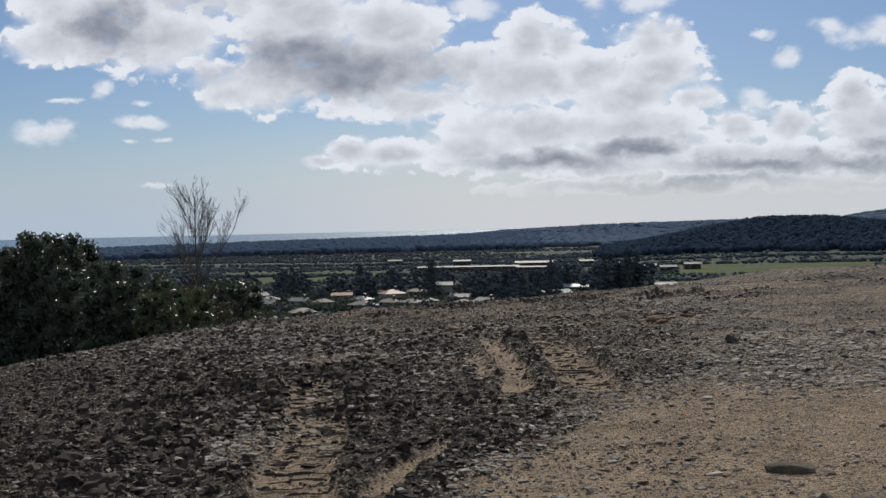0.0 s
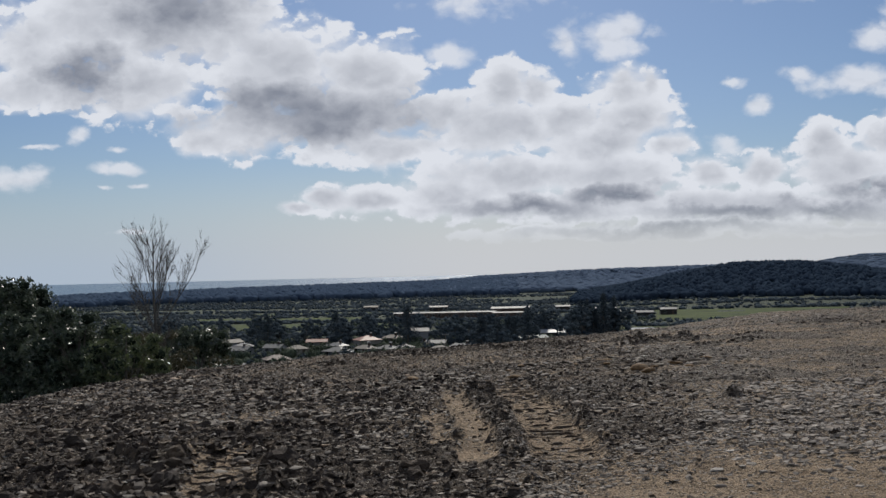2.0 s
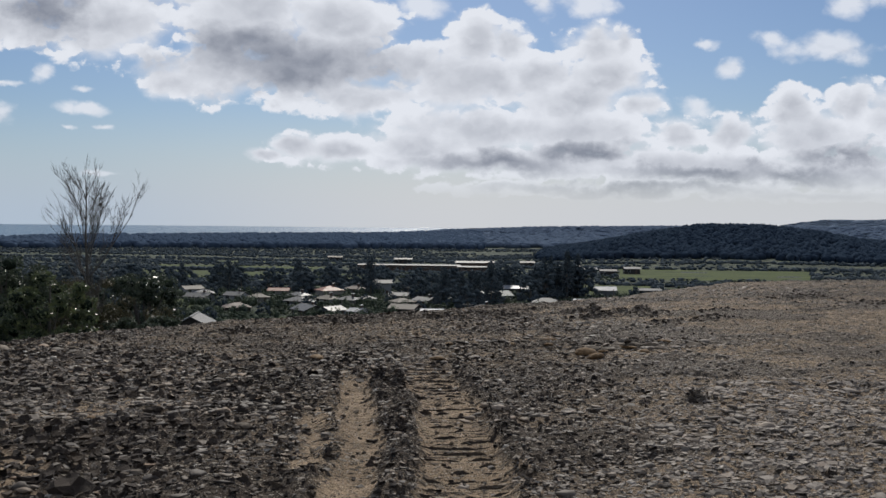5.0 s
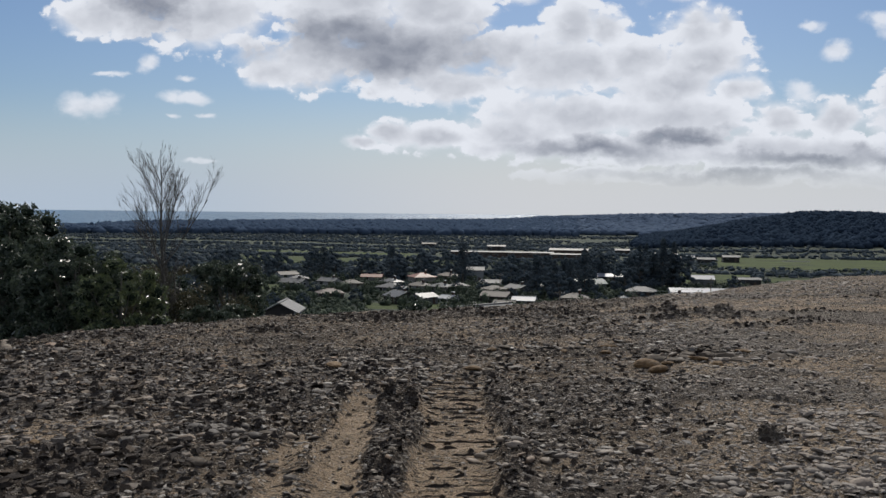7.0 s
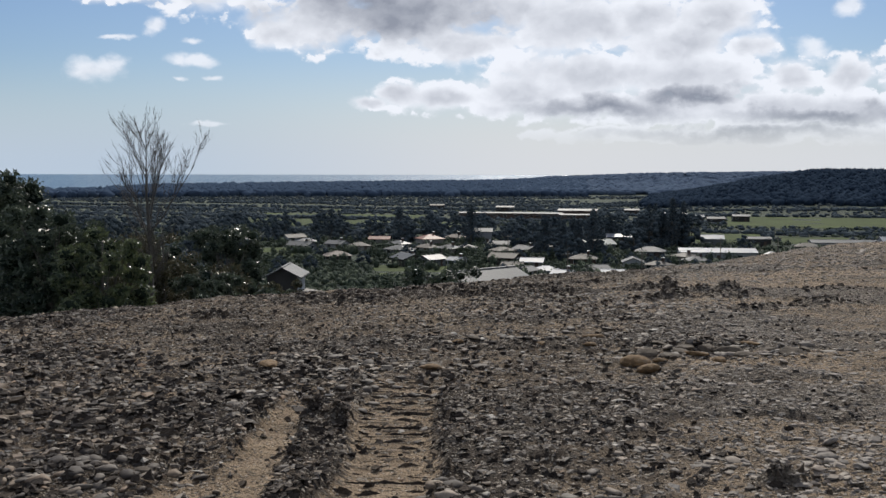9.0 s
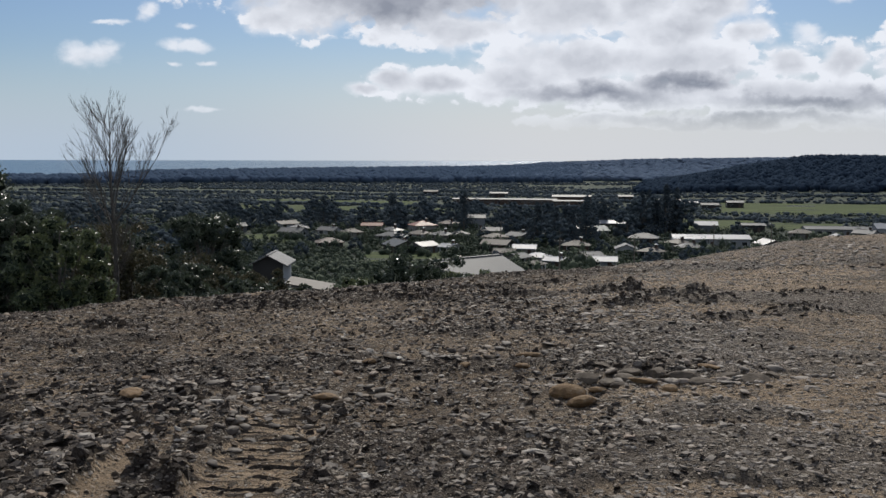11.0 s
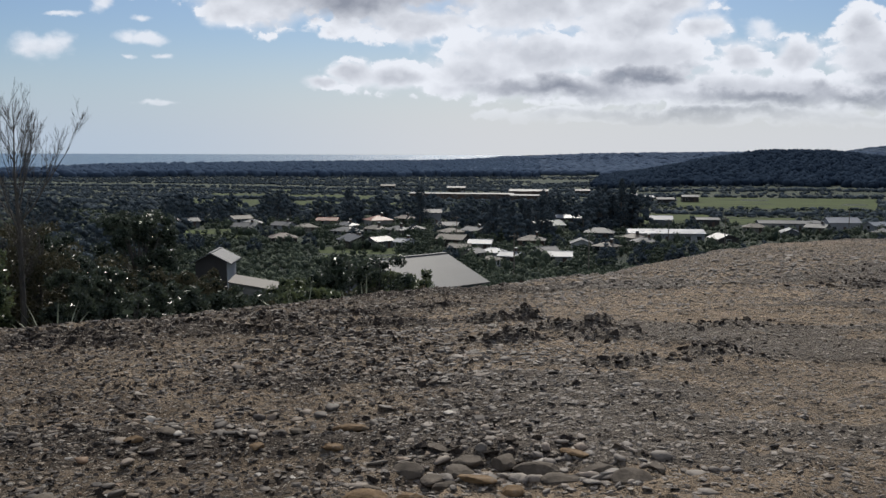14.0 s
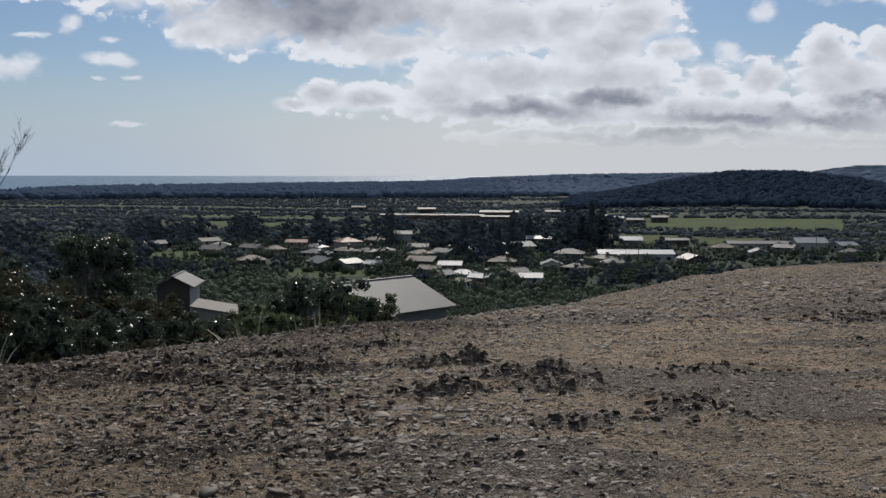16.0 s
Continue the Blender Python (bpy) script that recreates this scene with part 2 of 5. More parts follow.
brow_at, drop_at = steady(BROW), steady(DROP)
ridge_top = steady([(bearing(c), z) for c, z in ((600, 0), (736, 1), (820, 4), (900, 8), (1000, 14), (1100, 16.5), (1200, 18.5), (1400, 20), (1700, 22))])
range_top = steady([(bearing(c), z) for c, z in ((1250, 0), (1380, 6), (1430, 16), (1480, 34), (1530, 47), (1568, 45), (1650, 50), (1750, 30))])
knoll = steady([(-215, 0), (-150, 8), (-85, 20), (-50, 24.5), (0, 25), (45, 21), (90, 12.5), (180, 8), (320, 0)])
coast_at = steady([(-60, 1250), (bearing(0), 1350), (bearing(60), 1480), (bearing(130), 1600), (bearing(736), 2150), (bearing(830), 2500), (bearing(900), 6500)])


def plateau_z(x, y):
    across = np.interp(x, (-11, -6, -3, 0, 6.2), (-0.15, -0.07, -0.01, 0.045, 0.33))
    return across - 0.015 * np.clip(y - 21.0, 0, 14) * ease(-5.0, -1.0, x)


def brow_gap(x, y):
    """Metres beyond the brow of the levelled hilltop (negative on it)."""
    dx, dy = x - HILL[0], y - HILL[1]
    return np.hypot(dx, dy) - brow_at(np.degrees(np.arctan2(dx, dy)))


def far_polar(x, y):
    dx, dy = x - EYE[0], y - EYE[1]
    return np.degrees(np.arctan2(dx, dy)), np.hypot(dx, dy)


def land_z(x, y):
    x, y = np.asarray(x, float), np.asarray(y, float)
    gap = brow_gap(x, y)
    z = plateau_z(x, y) * np.exp(-np.clip(gap, 0, None) / 25) - drop_at(gap)
    z = z + ease(3, 40, gap) * (fractal(x, y, 30, 3) - 0.5) * 1.6
    z = np.maximum(z, PLAIN + 0.4 * (fractal(x, y, 120, 5) - 0.5))
    turn, far = far_polar(x, y)
    side = np.radians(turn - bearing(1400)) * far
    bump = knoll(side) * np.exp(-((far - 960) / 170) ** 2) * (0.9 + 0.2 * fractal(x, y, 90, 8))
    ridge = ridge_top(turn) * np.exp(-((far - 2500) / 420) ** 2)
    back = range_top(turn) * np.exp(-((far - 4350) / 500) ** 2) * (0.8 + 0.4 * fractal(x, y, 500, 9))
    z = z + bump + ridge + back
    shore = ease(-40, 60, far - coast_at(turn))
    return z * (1 - shore) + (SEA - 6) * shore


def spaced(lo, hi, step, reach, first, growth):
    mid = list(np.arange(lo, hi, step))
    out, d, s = [], 0.0, first
    while d < reach:
        d += s
        s *= growth
        out.append(d)
    return np.array([lo - v for v in reversed(out)] + mid + [mid[-1] + v for v in out])


# ---- the levelled hilltop: crawler ruts, clods and gravel ----
RUTS = [  # centre line, width, depth, lugs
    (((0.0, 8.6), (-0.1, 10.0), (-0.22, 11.0), (-0.37, 12.4), (-0.68, 14.1), (-0.98, 15.8)), 0.62, 0.04, 1.0),
    (((-0.8, 8.8), (-0.95, 10.8), (-1.2, 11.9), (-1.45, 13.6), (-1.6, 14.8)), 0.36, 0.05, 0.15),
    (((-1.2, 9.6), (-1.32, 10.8), (-1.56, 12.0), (-1.7, 12.9)), 0.24, 0.03, 0.6),
    (((-1.9, 3.8), (-2.1, 4.8), (-2.4, 6.05), (-2.5, 7.0), (-3.0, 8.8), (-3.8, 10.8)), 0.62, 0.04, 1.0),
    (((-1.62, 4.4), (-1.44, 5.7), (-1.22, 7.1)), 0.20, 0.05, 0.0),
]


def rut_field(x, y):
    """How deep the crawler marks press at each place, and how bare the sandy earth lies there."""
    press, bare, ribs = np.zeros_like(x), np.zeros_like(x), np.zeros_like(x)
    for line, width, depth, lugs in RUTS:
        ys, xs = [p[1] for p in line], [p[0] for p in line]
        cx = np.interp(y, ys, xs) + 0.06 * (value_noise(x * 0, y, 0.9, 41) - 0.5)
        inside = ease(width / 2 + 0.07, width / 2 - 0.05, np.abs(x - cx)) * ease(ys[0], ys[0] + 0.5, y) * ease(ys[-1], ys[-1] - 0.9, y)
        wave = (y - 0.14 * (x - cx)) / 0.2
        lug = np.clip((np.cos(2 * np.pi * wave) - 0.35) / 0.65, 0, 1) * (0.55 + 0.8 * value_noise(x, y, 0.3, 47))
        press = press - inside * (depth - 0.012 * lugs * lug)
        edge = np.exp(-((np.abs(x - cx) - width / 2 - 0.1) / 0.09) ** 2) * ease(ys[0], ys[0] + 0.5, y) * ease(ys[-1], ys[-1] - 0.9, y)
        press = press + edge * 0.09 * value_noise(x, y, 0.22, 43) ** 1.5
        bare = np.maximum(bare, inside)
        ribs = np.maximum(ribs, inside * lugs * ease(0.42, 0.7, lug))
    return press, bare, ribs


def roughness_at(x, y):
    """0 on the trodden tan earth towards the right, 1 on the tumbled stones towards the left."""
    wob = 1.3 * (fractal(x, y, 1.6, 21) - 0.5)
    left = ease(-0.5, 0.6, np.minimum(-0.8 + 0.45 * (y - 5), 1.6) - x + wob)
    front = ease(10.5, 7.5, y + wob)
    spoil = np.maximum(ease(-1.3, -2.6, x + wob) * ease(14.0, 11.0, y + wob), ease(-0.2, -1.2, x + wob) * ease(11.0, 9.0, y + wob))
    rough = (0.08 * front + 0.56 * (1 - front)) * (1 - left) + (0.69 + 0.31 * spoil) * left
    trodden = np.exp(-(((x - 3.8) / 2.4) ** 2 + ((y - 22.4) / 1.9) ** 2))
    for px, py, rx, ry in ((-3.9, 12.3, 0.9, 0.7), (-2.9, 6.7, 0.5, 0.8), (-0.1, 10.6, 0.35, 0.5), (4.6, 24.3, 1.3, 0.8)):
        trodden = np.maximum(trodden, 1.25 * np.exp(-(((x - px) / rx) ** 2 + ((y - py) / ry) ** 2)) * (0.4 + fractal(x, y, 0.5, 23, 3)))
    return np.clip(rough * (1 - 0.6 * np.clip(trodden, 0, 1)), 0, 1)


def dark_spoil(x, y):
    """Streaks and heaps of dark crumbled earth lying over the sandy ground."""
    streak = ease(0.58, 0.68, fractal(x * 0.4, y, 0.9, 39, 3)) * ease(0.06, 0.25, roughness_at(x, y))
    for hx, hy, rx, ry, h in HEAPS:
        d = np.hypot((x - hx) / rx, (y - hy) / ry) + 0.6 * (fractal(x, y, 0.3, 37, 3) - 0.5)
        streak = np.maximum(streak, ease(1.05, 0.55, d))
    return streak * (1 - 0.9 * rut_field(x, y)[1])


def hilltop_z(x, y):
    z = land_z(x, y)
    gap = brow_gap(x, y)
    on = ease(6.0, 1.0, gap)
    press, bare, ribs = rut_field(x, y)
    rough = roughness_at(x, y) * (1 - 0.8 * bare)
    lumps = (fractal(x, y, 0.42, 31, 4) - 0.5) * (0.02 + 0.11 * rough) + (fractal(x, y, 3.0, 33, 2) - 0.5) * 0.10
    grit = (fractal(x, y, 0.16, 35, 2) - 0.5) * (0.02 + 0.075 * rough)
    heap = 0.035 * ease(0.55, 0.68, fractal(x * 0.4, y, 0.9, 39, 3)) * (1 - bare)
    for hx, hy, rx, ry, h in HEAPS:
        d = np.hypot((x - hx) / rx, (y - hy) / ry) + 0.5 * (fractal(x, y, 0.3, 37, 3) - 0.5)
        heap = heap + h * ease(1.0, 0.1, d)
    return z + on * (press + lumps + grit + heap)


# heaps of loose dark earth: place, half widths, height
HEAPS = [(-1.4, 21.5, 1.3, 0.28, 0.07), (0.1, 22.1, 0.9, 0.25, 0.06), (-3.2, 20.6, 1.2, 0.3, 0.06), (2.6, 19.6, 1.0, 0.22, 0.04), (1.7, 16.9, 0.7, 0.35, 0.05), (7.4, 23.0, 1.2, 0.4, 0.08),
         (6.2, 24.6, 1.0, 0.35, 0.07), (2.5, 21.2, 0.42, 0.2, 0.15), (2.56, 20.8, 0.55, 0.3, 0.08), (2.05, 21.2, 0.3, 0.2, 0.10), (1.7, 22.25, 0.2, 0.14, 0.12), (1.6, 20.7, 0.5, 0.25, 0.08), (1.35, 22.2, 0.5, 0.25, 0.10), (3.52, 19.95, 0.32, 0.3, 0.09), (3.9, 21.3, 0.5, 0.3, 0.05),
         (-1.24, 13.6, 0.14, 0.14, 0.10)]
# the windrow that the blade left along the brow
HEAPS += [(-4.3, 19.0, 0.6, 0.25, 0.07), (-3.5, 20.2, 0.5, 0.22, 0.07), (-2.9, 21.0, 0.5, 0.25, 0.07), (-2.2, 21.8, 0.5, 0.25, 0.06), (-1.5, 22.5, 0.6, 0.22, 0.05), (-0.6, 23.1, 0.7, 0.2, 0.04), (0.4, 23.6, 0.7, 0.2, 0.03)]
HEAPS += [(-0.96, 13.5, 0.15, 0.14, 0.11), (-1.05, 12.9, 0.2, 0.6, 0.06), (-0.75, 11.6, 0.16, 0.9, 0.07), (0.16, 11.4, 0.14, 0.8, 0.05), (-2.6, 8.2, 0.5, 0.4, 0.1), (-3.6, 9.6, 0.9, 0.5, 0.12),
          (1.95, 12.3, 0.15, 0.13, 0.1)]


def build_ground():
    xs = spaced(-8.5, 10.0, 0.07, 5200, 0.09, 1.12)
    ys = np.concatenate([spaced(4.4, 14.8, 0.032, 0, 1, 1), np.arange(14.8, 30.0, 0.085)])
    step, d, after = 0.1, ys[-1], []
    while d < 5200:
        d += step
        step = min(step * 1.075, 60)
        after.append(d)
    step, d, before = 0.1, ys[0], []
    while d > -400:
        d -= step
        step *= 1.15
        before.append(d)
    ys = np.concatenate([before[::-1], ys, after])
    gx, gy = np.meshgrid(xs, ys)
    gz = hilltop_z(gx, gy)
    verts = np.stack([gx, gy, gz], -1).reshape(-1, 3)
    k = len(xs)
    i = (np.arange(len(ys) - 1)[:, None] * k + np.arange(k - 1)[None, :]).ravel()
    faces = np.stack([i, i + 1, i + k + 1, i + k], 1)
    me = mesh_of("ground", verts, faces, GROUND, True)
    # where packed sandy earth lies open and where dark broken spoil covers it
    press, bare, ribs = rut_field(gx, gy)
    worn = 0.25 + 1.15 * fractal(gx, gy, 0.45, 45, 3)
    # ribs lose sandy tone: dark crumbs, and the shade on their steps
    sandy = np.clip(np.maximum(bare * worn, 1 - roughness_at(gx, gy)) - 0.5 * ribs - 0.6 * dark_spoil(gx, gy), -0.6, 1)
    me.attributes.new("sandy", "FLOAT", "POINT").data.foreach_set("value", sandy.ravel().astype(np.float32))
    return me


def ground_recipe(n):
    p = n.place()
    big, mid, fine = n.noise(p, 0.35, 5.0, 0.6), n.noise(p, 2.6, 6.0, 0.65), n.noise(p, 38.0, 6.0, 0.7)
    cells = n.add("ShaderNodeTexVoronoi", ins={"Vector": n.vec("ADD", p, n.vec("SCALE", n.noise(p, 20.0, 2.0, 0.5, True))), "Scale": 44.0, "Randomness": 1.0})
    cells.inputs["Vector"].links[0].from_node.inputs[1].links[0].from_node.inputs["Scale"].default_value = 0.03
    pebble = cells.outputs["Distance"]
    tan = n.ramp(mid, (0.3, (0.225, 0.168, 0.112)), (0.7, (0.410, 0.315, 0.214)))
    grey = n.ramp(fine, (0.32, (0.020, 0.016, 0.0135)), (0.70, (0.088, 0.069, 0.053)))
    sep = n.add("ShaderNodeSeparateXYZ", ins={0: p})
    dusty = n.math("MULTIPLY", n.smooth(n.math("ADD", sep.outputs[0], n.math("MULTIPLY", n.noise(p, 0.7, 4.0, 0.6), 3.0)), 1.4, 4.2), 0.55)
    grey = n.mix(dusty, grey, n.ramp(fine, (0.32, (0.140, 0.120, 0.098)), (0.70, (0.35, 0.304, 0.250))))
    sandy = n.add("ShaderNodeAttribute", attribute_name="sandy").outputs["Fac"]
    toward = n.math("ADD", n.math("MULTIPLY", sandy, 0.85), n.math("ADD", n.math("MULTIPLY", big, 0.6), n.math("MULTIPLY", mid, 0.5)))
    earth = n.mix(n.smooth(toward, 0.55, 1.14), grey, tan)
    # small stones bedded in the earth, each with its own tone
    own = n.add("ShaderNodeSeparateColor", ins={0: cells.outputs["Color"]})
    bedded = n.math("MULTIPLY", n.smooth(pebble, 0.52, 0.30), n.smooth(own.outputs[1], 0.25, 0.35))
    stone = n.ramp(own.outputs[0], (0.1, (0.040, 0.034, 0.028)), (0.45, (0.145, 0.124, 0.101)), (0.75, (0.285, 0.248, 0.202)), (0.93, (0.48, 0.432, 0.365)))
    grit = n.noise(p, 150.0, 3.0, 0.75)
    earth = n.mix(n.math("MULTIPLY", n.smooth(grit, 0.52, 0.38), 0.5), earth, (0.034, 0.028, 0.023))
    earth = n.mix(n.math("MULTIPLY", bedded, 0.85), earth, stone)
    # larger flat stones bedded among them
    slabs = n.add("ShaderNodeTexVoronoi", ins={"Vector": n.vec("ADD", n.vec("MULTIPLY", p, (0.75, 1.15, 1.0)), n.vec("MULTIPLY", n.noise(p, 12.0, 2.0, 0.5, True), (0.05, 0.05, 0.05))), "Scale": 17.0, "Randomness": 1.0})
    slab_own = n.add("ShaderNodeSeparateColor", ins={0: slabs.outputs["Color"]})
    lying = n.math("MULTIPLY", n.smooth(slabs.outputs["Distance"], 0.46, 0.34), n.smooth(slab_own.outputs[1], 0.30, 0.36))
    earth = n.mix(n.math("MULTIPLY", n.math("MULTIPLY", lying, n.smooth(toward, 1.40, 1.05)), 0.9), earth, n.ramp(slab_own.outputs[0], (0.1, (0.036, 0.031, 0.026)), (0.5, (0.105, 0.090, 0.073)), (0.8, (0.20, 0.174, 0.142)), (0.96, (0.36, 0.325, 0.275))))
    # below the brow: rough grass and scrub soil
    grass = n.ramp(n.noise(n.vec("MULTIPLY", p, (0.35, 1.0, 1.0)), 0.10, 6.0, 0.65), (0.35, (0.036, 0.046, 0.040)), (0.52, (0.060, 0.073, 0.056)), (0.70, (0.100, 0.112, 0.078)))
    down = n.smooth(n.math("ADD", sep.outputs[2], n.math("MULTIPLY", mid, 0.8)), -0.5, -1.3)
    down = n.math("MAXIMUM", down, n.smooth(sep.outputs[1], 48.0, 60.0))
    colour = n.mix(down, earth, grass)
    bump = n.math("ADD", n.math("MULTIPLY", fine, 0.8), n.math("ADD", n.math("MULTIPLY", n.noise(p, 9.0, 5.0, 0.6), 1.2), n.math("ADD", n.math("MULTIPLY", bedded, 1.5), n.math("MULTIPLY", lying, 1.2))))
    return {"Base Color": colour, "Roughness": 0.95, "Specular IOR Level": 0.08, "bump": (n.math("ADD", bump, n.math("MULTIPLY", grit, 0.35)), 1.0, 0.034)}


GROUND = material("earth", ground_recipe)
ground = tagged(new("ground", build_ground()), "bare stony hilltop earth falling to a green coastal plain", "ground", kind="structure")

WATER = material("sea", lambda n: {"Base Color": (0.055, 0.115, 0.185), "Roughness": 0.3, "Specular IOR Level": 0.05,
                                   "bump": (n.noise(n.vec("MULTIPLY", n.place(), (0.02, 0.06, 0.02)), 1.0, 6.0, 0.6), 0.6, 8.0)})
water = tagged(new("water", mesh_of("water", [(-4900, 900, SEA), (4900, 900, SEA), (4900, 5050, SEA), (-4900, 5050, SEA)], [(0, 1, 2, 3)], WATER)),
               "pale blue grey sea glinting under the sun", "sea", kind="structure")

# ---- loose stones on the hilltop ----
def icosphere(steps):
    bm = bmesh.new()
    bmesh.ops.create_icosphere(bm, subdivisions=steps, radius=1.0)
    v = np.array([p.co[:] for p in bm.verts])
    f = np.array([[p.index for p in q.verts] for q in bm.faces])
    bm.free()
    return v, f


# stones lie bedded, so the smallest forms have no underside
CHIP = (np.array([(1, 0.1, -0.3), (0.1, 1, -0.3), (-1, -0.1, -0.3), (-0.1, -1, -0.3), (0.15, 0.1, 0.8)], float), np.array([(0, 1, 4), (1, 2, 4), (2, 3, 4), (3, 0, 4)]))
SLAB = (np.array([(-1, -0.9, -0.8), (0.9, -1, -0.8), (1, 0.9, -0.8), (-0.9, 1, -0.8), (-0.65, -0.6, 0.8), (0.6, -0.7, 0.8), (0.7, 0.55, 0.8), (-0.55, 0.7, 0.8)], float) * 0.8,
        np.array([(4, 5, 6), (4, 6, 7), (0, 1, 5), (0, 5, 4), (1, 2, 6), (1, 6, 5), (2, 3, 7), (2, 7, 6), (3, 0, 4), (3, 4, 7)]))


RIDGE = (np.array([(-1, -0.8, -0.6), (0.8, -1, -0.6), (1, 0.8, -0.6), (-0.8, 1, -0.6), (-0.45, -0.1, 0.85), (0.5, 0.1, 0.7)], float) * 0.9,
         np.array([(0, 1, 5), (0, 5, 4), (2, 3, 4), (2, 4, 5), (1, 2, 5), (3, 0, 4)]))


def stone_heap(centres, sizes, form, flat=0.5, jitter=0.25, sink=0.25, tilt=0.3, cuts=3, deep=0.5):
    """Corners and triangles of many stones: each its own squashed, chipped and turned copy of a form."""
    base, tris = form
    n, k = len(centres), len(base)
    v = np.repeat(base[None], n, 0) * (1 + RNG.uniform(-jitter, jitter, (n, k, 1)))
    # broken faces: flatten what sticks out along a few random cuts
    for _ in range(cuts):
        cut = RNG.normal(size=(n, 1, 3))
        cut /= np.linalg.norm(cut, axis=2, keepdims=True)
        over = np.clip((v * cut).sum(2, keepdims=True) - RNG.uniform(deep, deep + 0.35, (n, 1, 1)), 0, None)
        v = v - over * cut
    v = v * np.stack([RNG.uniform(0.9, 1.5, n), RNG.uniform(0.65, 1.0, n), RNG.uniform(flat * 0.6, flat * 1.4, n)], 1)[:, None, :]
    t = RNG.normal(0, tilt, n)
    v = np.stack([v[..., 0], v[..., 1] * np.cos(t)[:, None] - v[..., 2] * np.sin(t)[:, None],
                  v[..., 1] * np.sin(t)[:, None] + v[..., 2] * np.cos(t)[:, None]], -1)
    a = RNG.uniform(0, 2 * np.pi, n)
    v = np.stack([v[..., 0] * np.cos(a)[:, None] - v[..., 1] * np.sin(a)[:, None],
                  v[..., 0] * np.sin(a)[:, None] + v[..., 1] * np.cos(a)[:, None], v[..., 2]], -1)
    v = v * sizes[:, None, None]
    at = centres.copy()
    at[:, 2] += sizes * flat * (1 - 2 * sink)
    v = v + at[:, None, :]
    f = tris[None] + (np.arange(n) * k)[:, None, None]
    return v.reshape(-1, 3), f.reshape(-1, 3)


def joined(pieces):
    vs, fs, n = [], [], 0
    for v, f in pieces:
        vs.append(v)
        fs.append(f + n)
        n += len(v)
    return np.concatenate(vs), np.concatenate(fs)


def strewn(count, lo, hi, seed, keep, power=2.0):
    """Places and sizes of stones, more small ones than large, thinned by keep(x, y)."""
    rng = np.random.default_rng(seed)
    y = 4.2 + 30.0 * rng.uniform(0, 1, count) ** 1.02
    left = -np.minimum(4.6 + 0.5 * (y - 4), 10.0)
    x = left + (3.4 + 0.42 * (y - 4) - left) * rng.uniform(0, 1, count)
    # the ground past the sides of the way is strewn more thinly
    wide = rng.uniform(0, 1, count) < 0.10
    x = np.where(wide, rng.uniform(-13, 13, count), x)
    y = np.where(wide, rng.uniform(-4, 34, count), y)
    ok = (brow_gap(x, y) < 1.6) & (rng.uniform(0, 1, count) < keep(x, y))
    x, y = x[ok], y[ok]
    size = lo + (hi - lo) * rng.uniform(0, 1, len(x)) ** power
    # coarser in some stretches, finer on the trodden side
    size = size * (1 - 0.12 * ease(15.5, 19.5, y)) * (0.75 + 0.4 * ease(0.42, 0.62, fractal(x, y, 3.5, 58, 3))) * (1.0 - 0.2 * ease(1.5, 4.0, x)) * (1 + 0.18 * ease(0.55, 0.8, roughness_at(x, y)))
    return np.stack([x, y, hilltop_z(x, y)], 1), size


def stony(x, y):
    """How thickly stones lie: nearly everywhere, in streaks and nests, thin on the trodden earth and in the ruts."""
    rough, bare = roughness_at(x, y), rut_field(x, y)[1]
    patch = ease(0.38, 0.62, fractal(x, y, 1.7, 51, 4))
    streak = ease(0.44, 0.64, fractal(x * 0.35, y, 0.8, 57, 3))
    tumbled = ease(0.64, 0.92, rough)
    return np.clip((0.09 + 0.9 * ease(0.05, 0.5, rough)) * (1 - 0.93 * bare) * (1 - 0.82 * tumbled) * (0.46 + 0.34 * patch + 0.36 * streak), 0, 1)


def gritty(x, y):
    return (0.62 + 0.38 * roughness_at(x, y)) * (1 - 0.75 * rut_field(x, y)[1]) * (0.55 + 0.45 * ease(0.4, 0.6, fractal(x, y, 0.9, 59, 3)))


def spoil_heaps(x, y):
    """Where crumbled earth lies: the tumbled spoil, the rut edges and the heaps."""
    on_heap = sum(h * 6 * ease(1.2, 0.4, np.hypot((x - hx) / rx, (y - hy) / ry)) for hx, hy, rx, ry, h in HEAPS)
    return np.clip(0.95 * ease(0.55, 0.8, roughness_at(x, y)) * (1 - 0.9 * rut_field(x, y)[1]) + (rut_field(x, y)[0] > 0.03) * 0.8 * (1 - ease(0.05, 0.4, rut_field(x, y)[1])) + on_heap
                   + 0.22 * ease(0.56, 0.66, fractal(x * 0.4, y, 0.9, 39, 3)) * ease(0.06, 0.25, roughness_at(x, y)) + 0.003, 0, 1)


def tumbled_spoil(x, y):
    return ease(0.72, 0.95, roughness_at(x, y)) * (1 - rut_field(x, y)[1]) * ease(0.40, 0.60, fractal(x, y, 1.2, 53, 3))


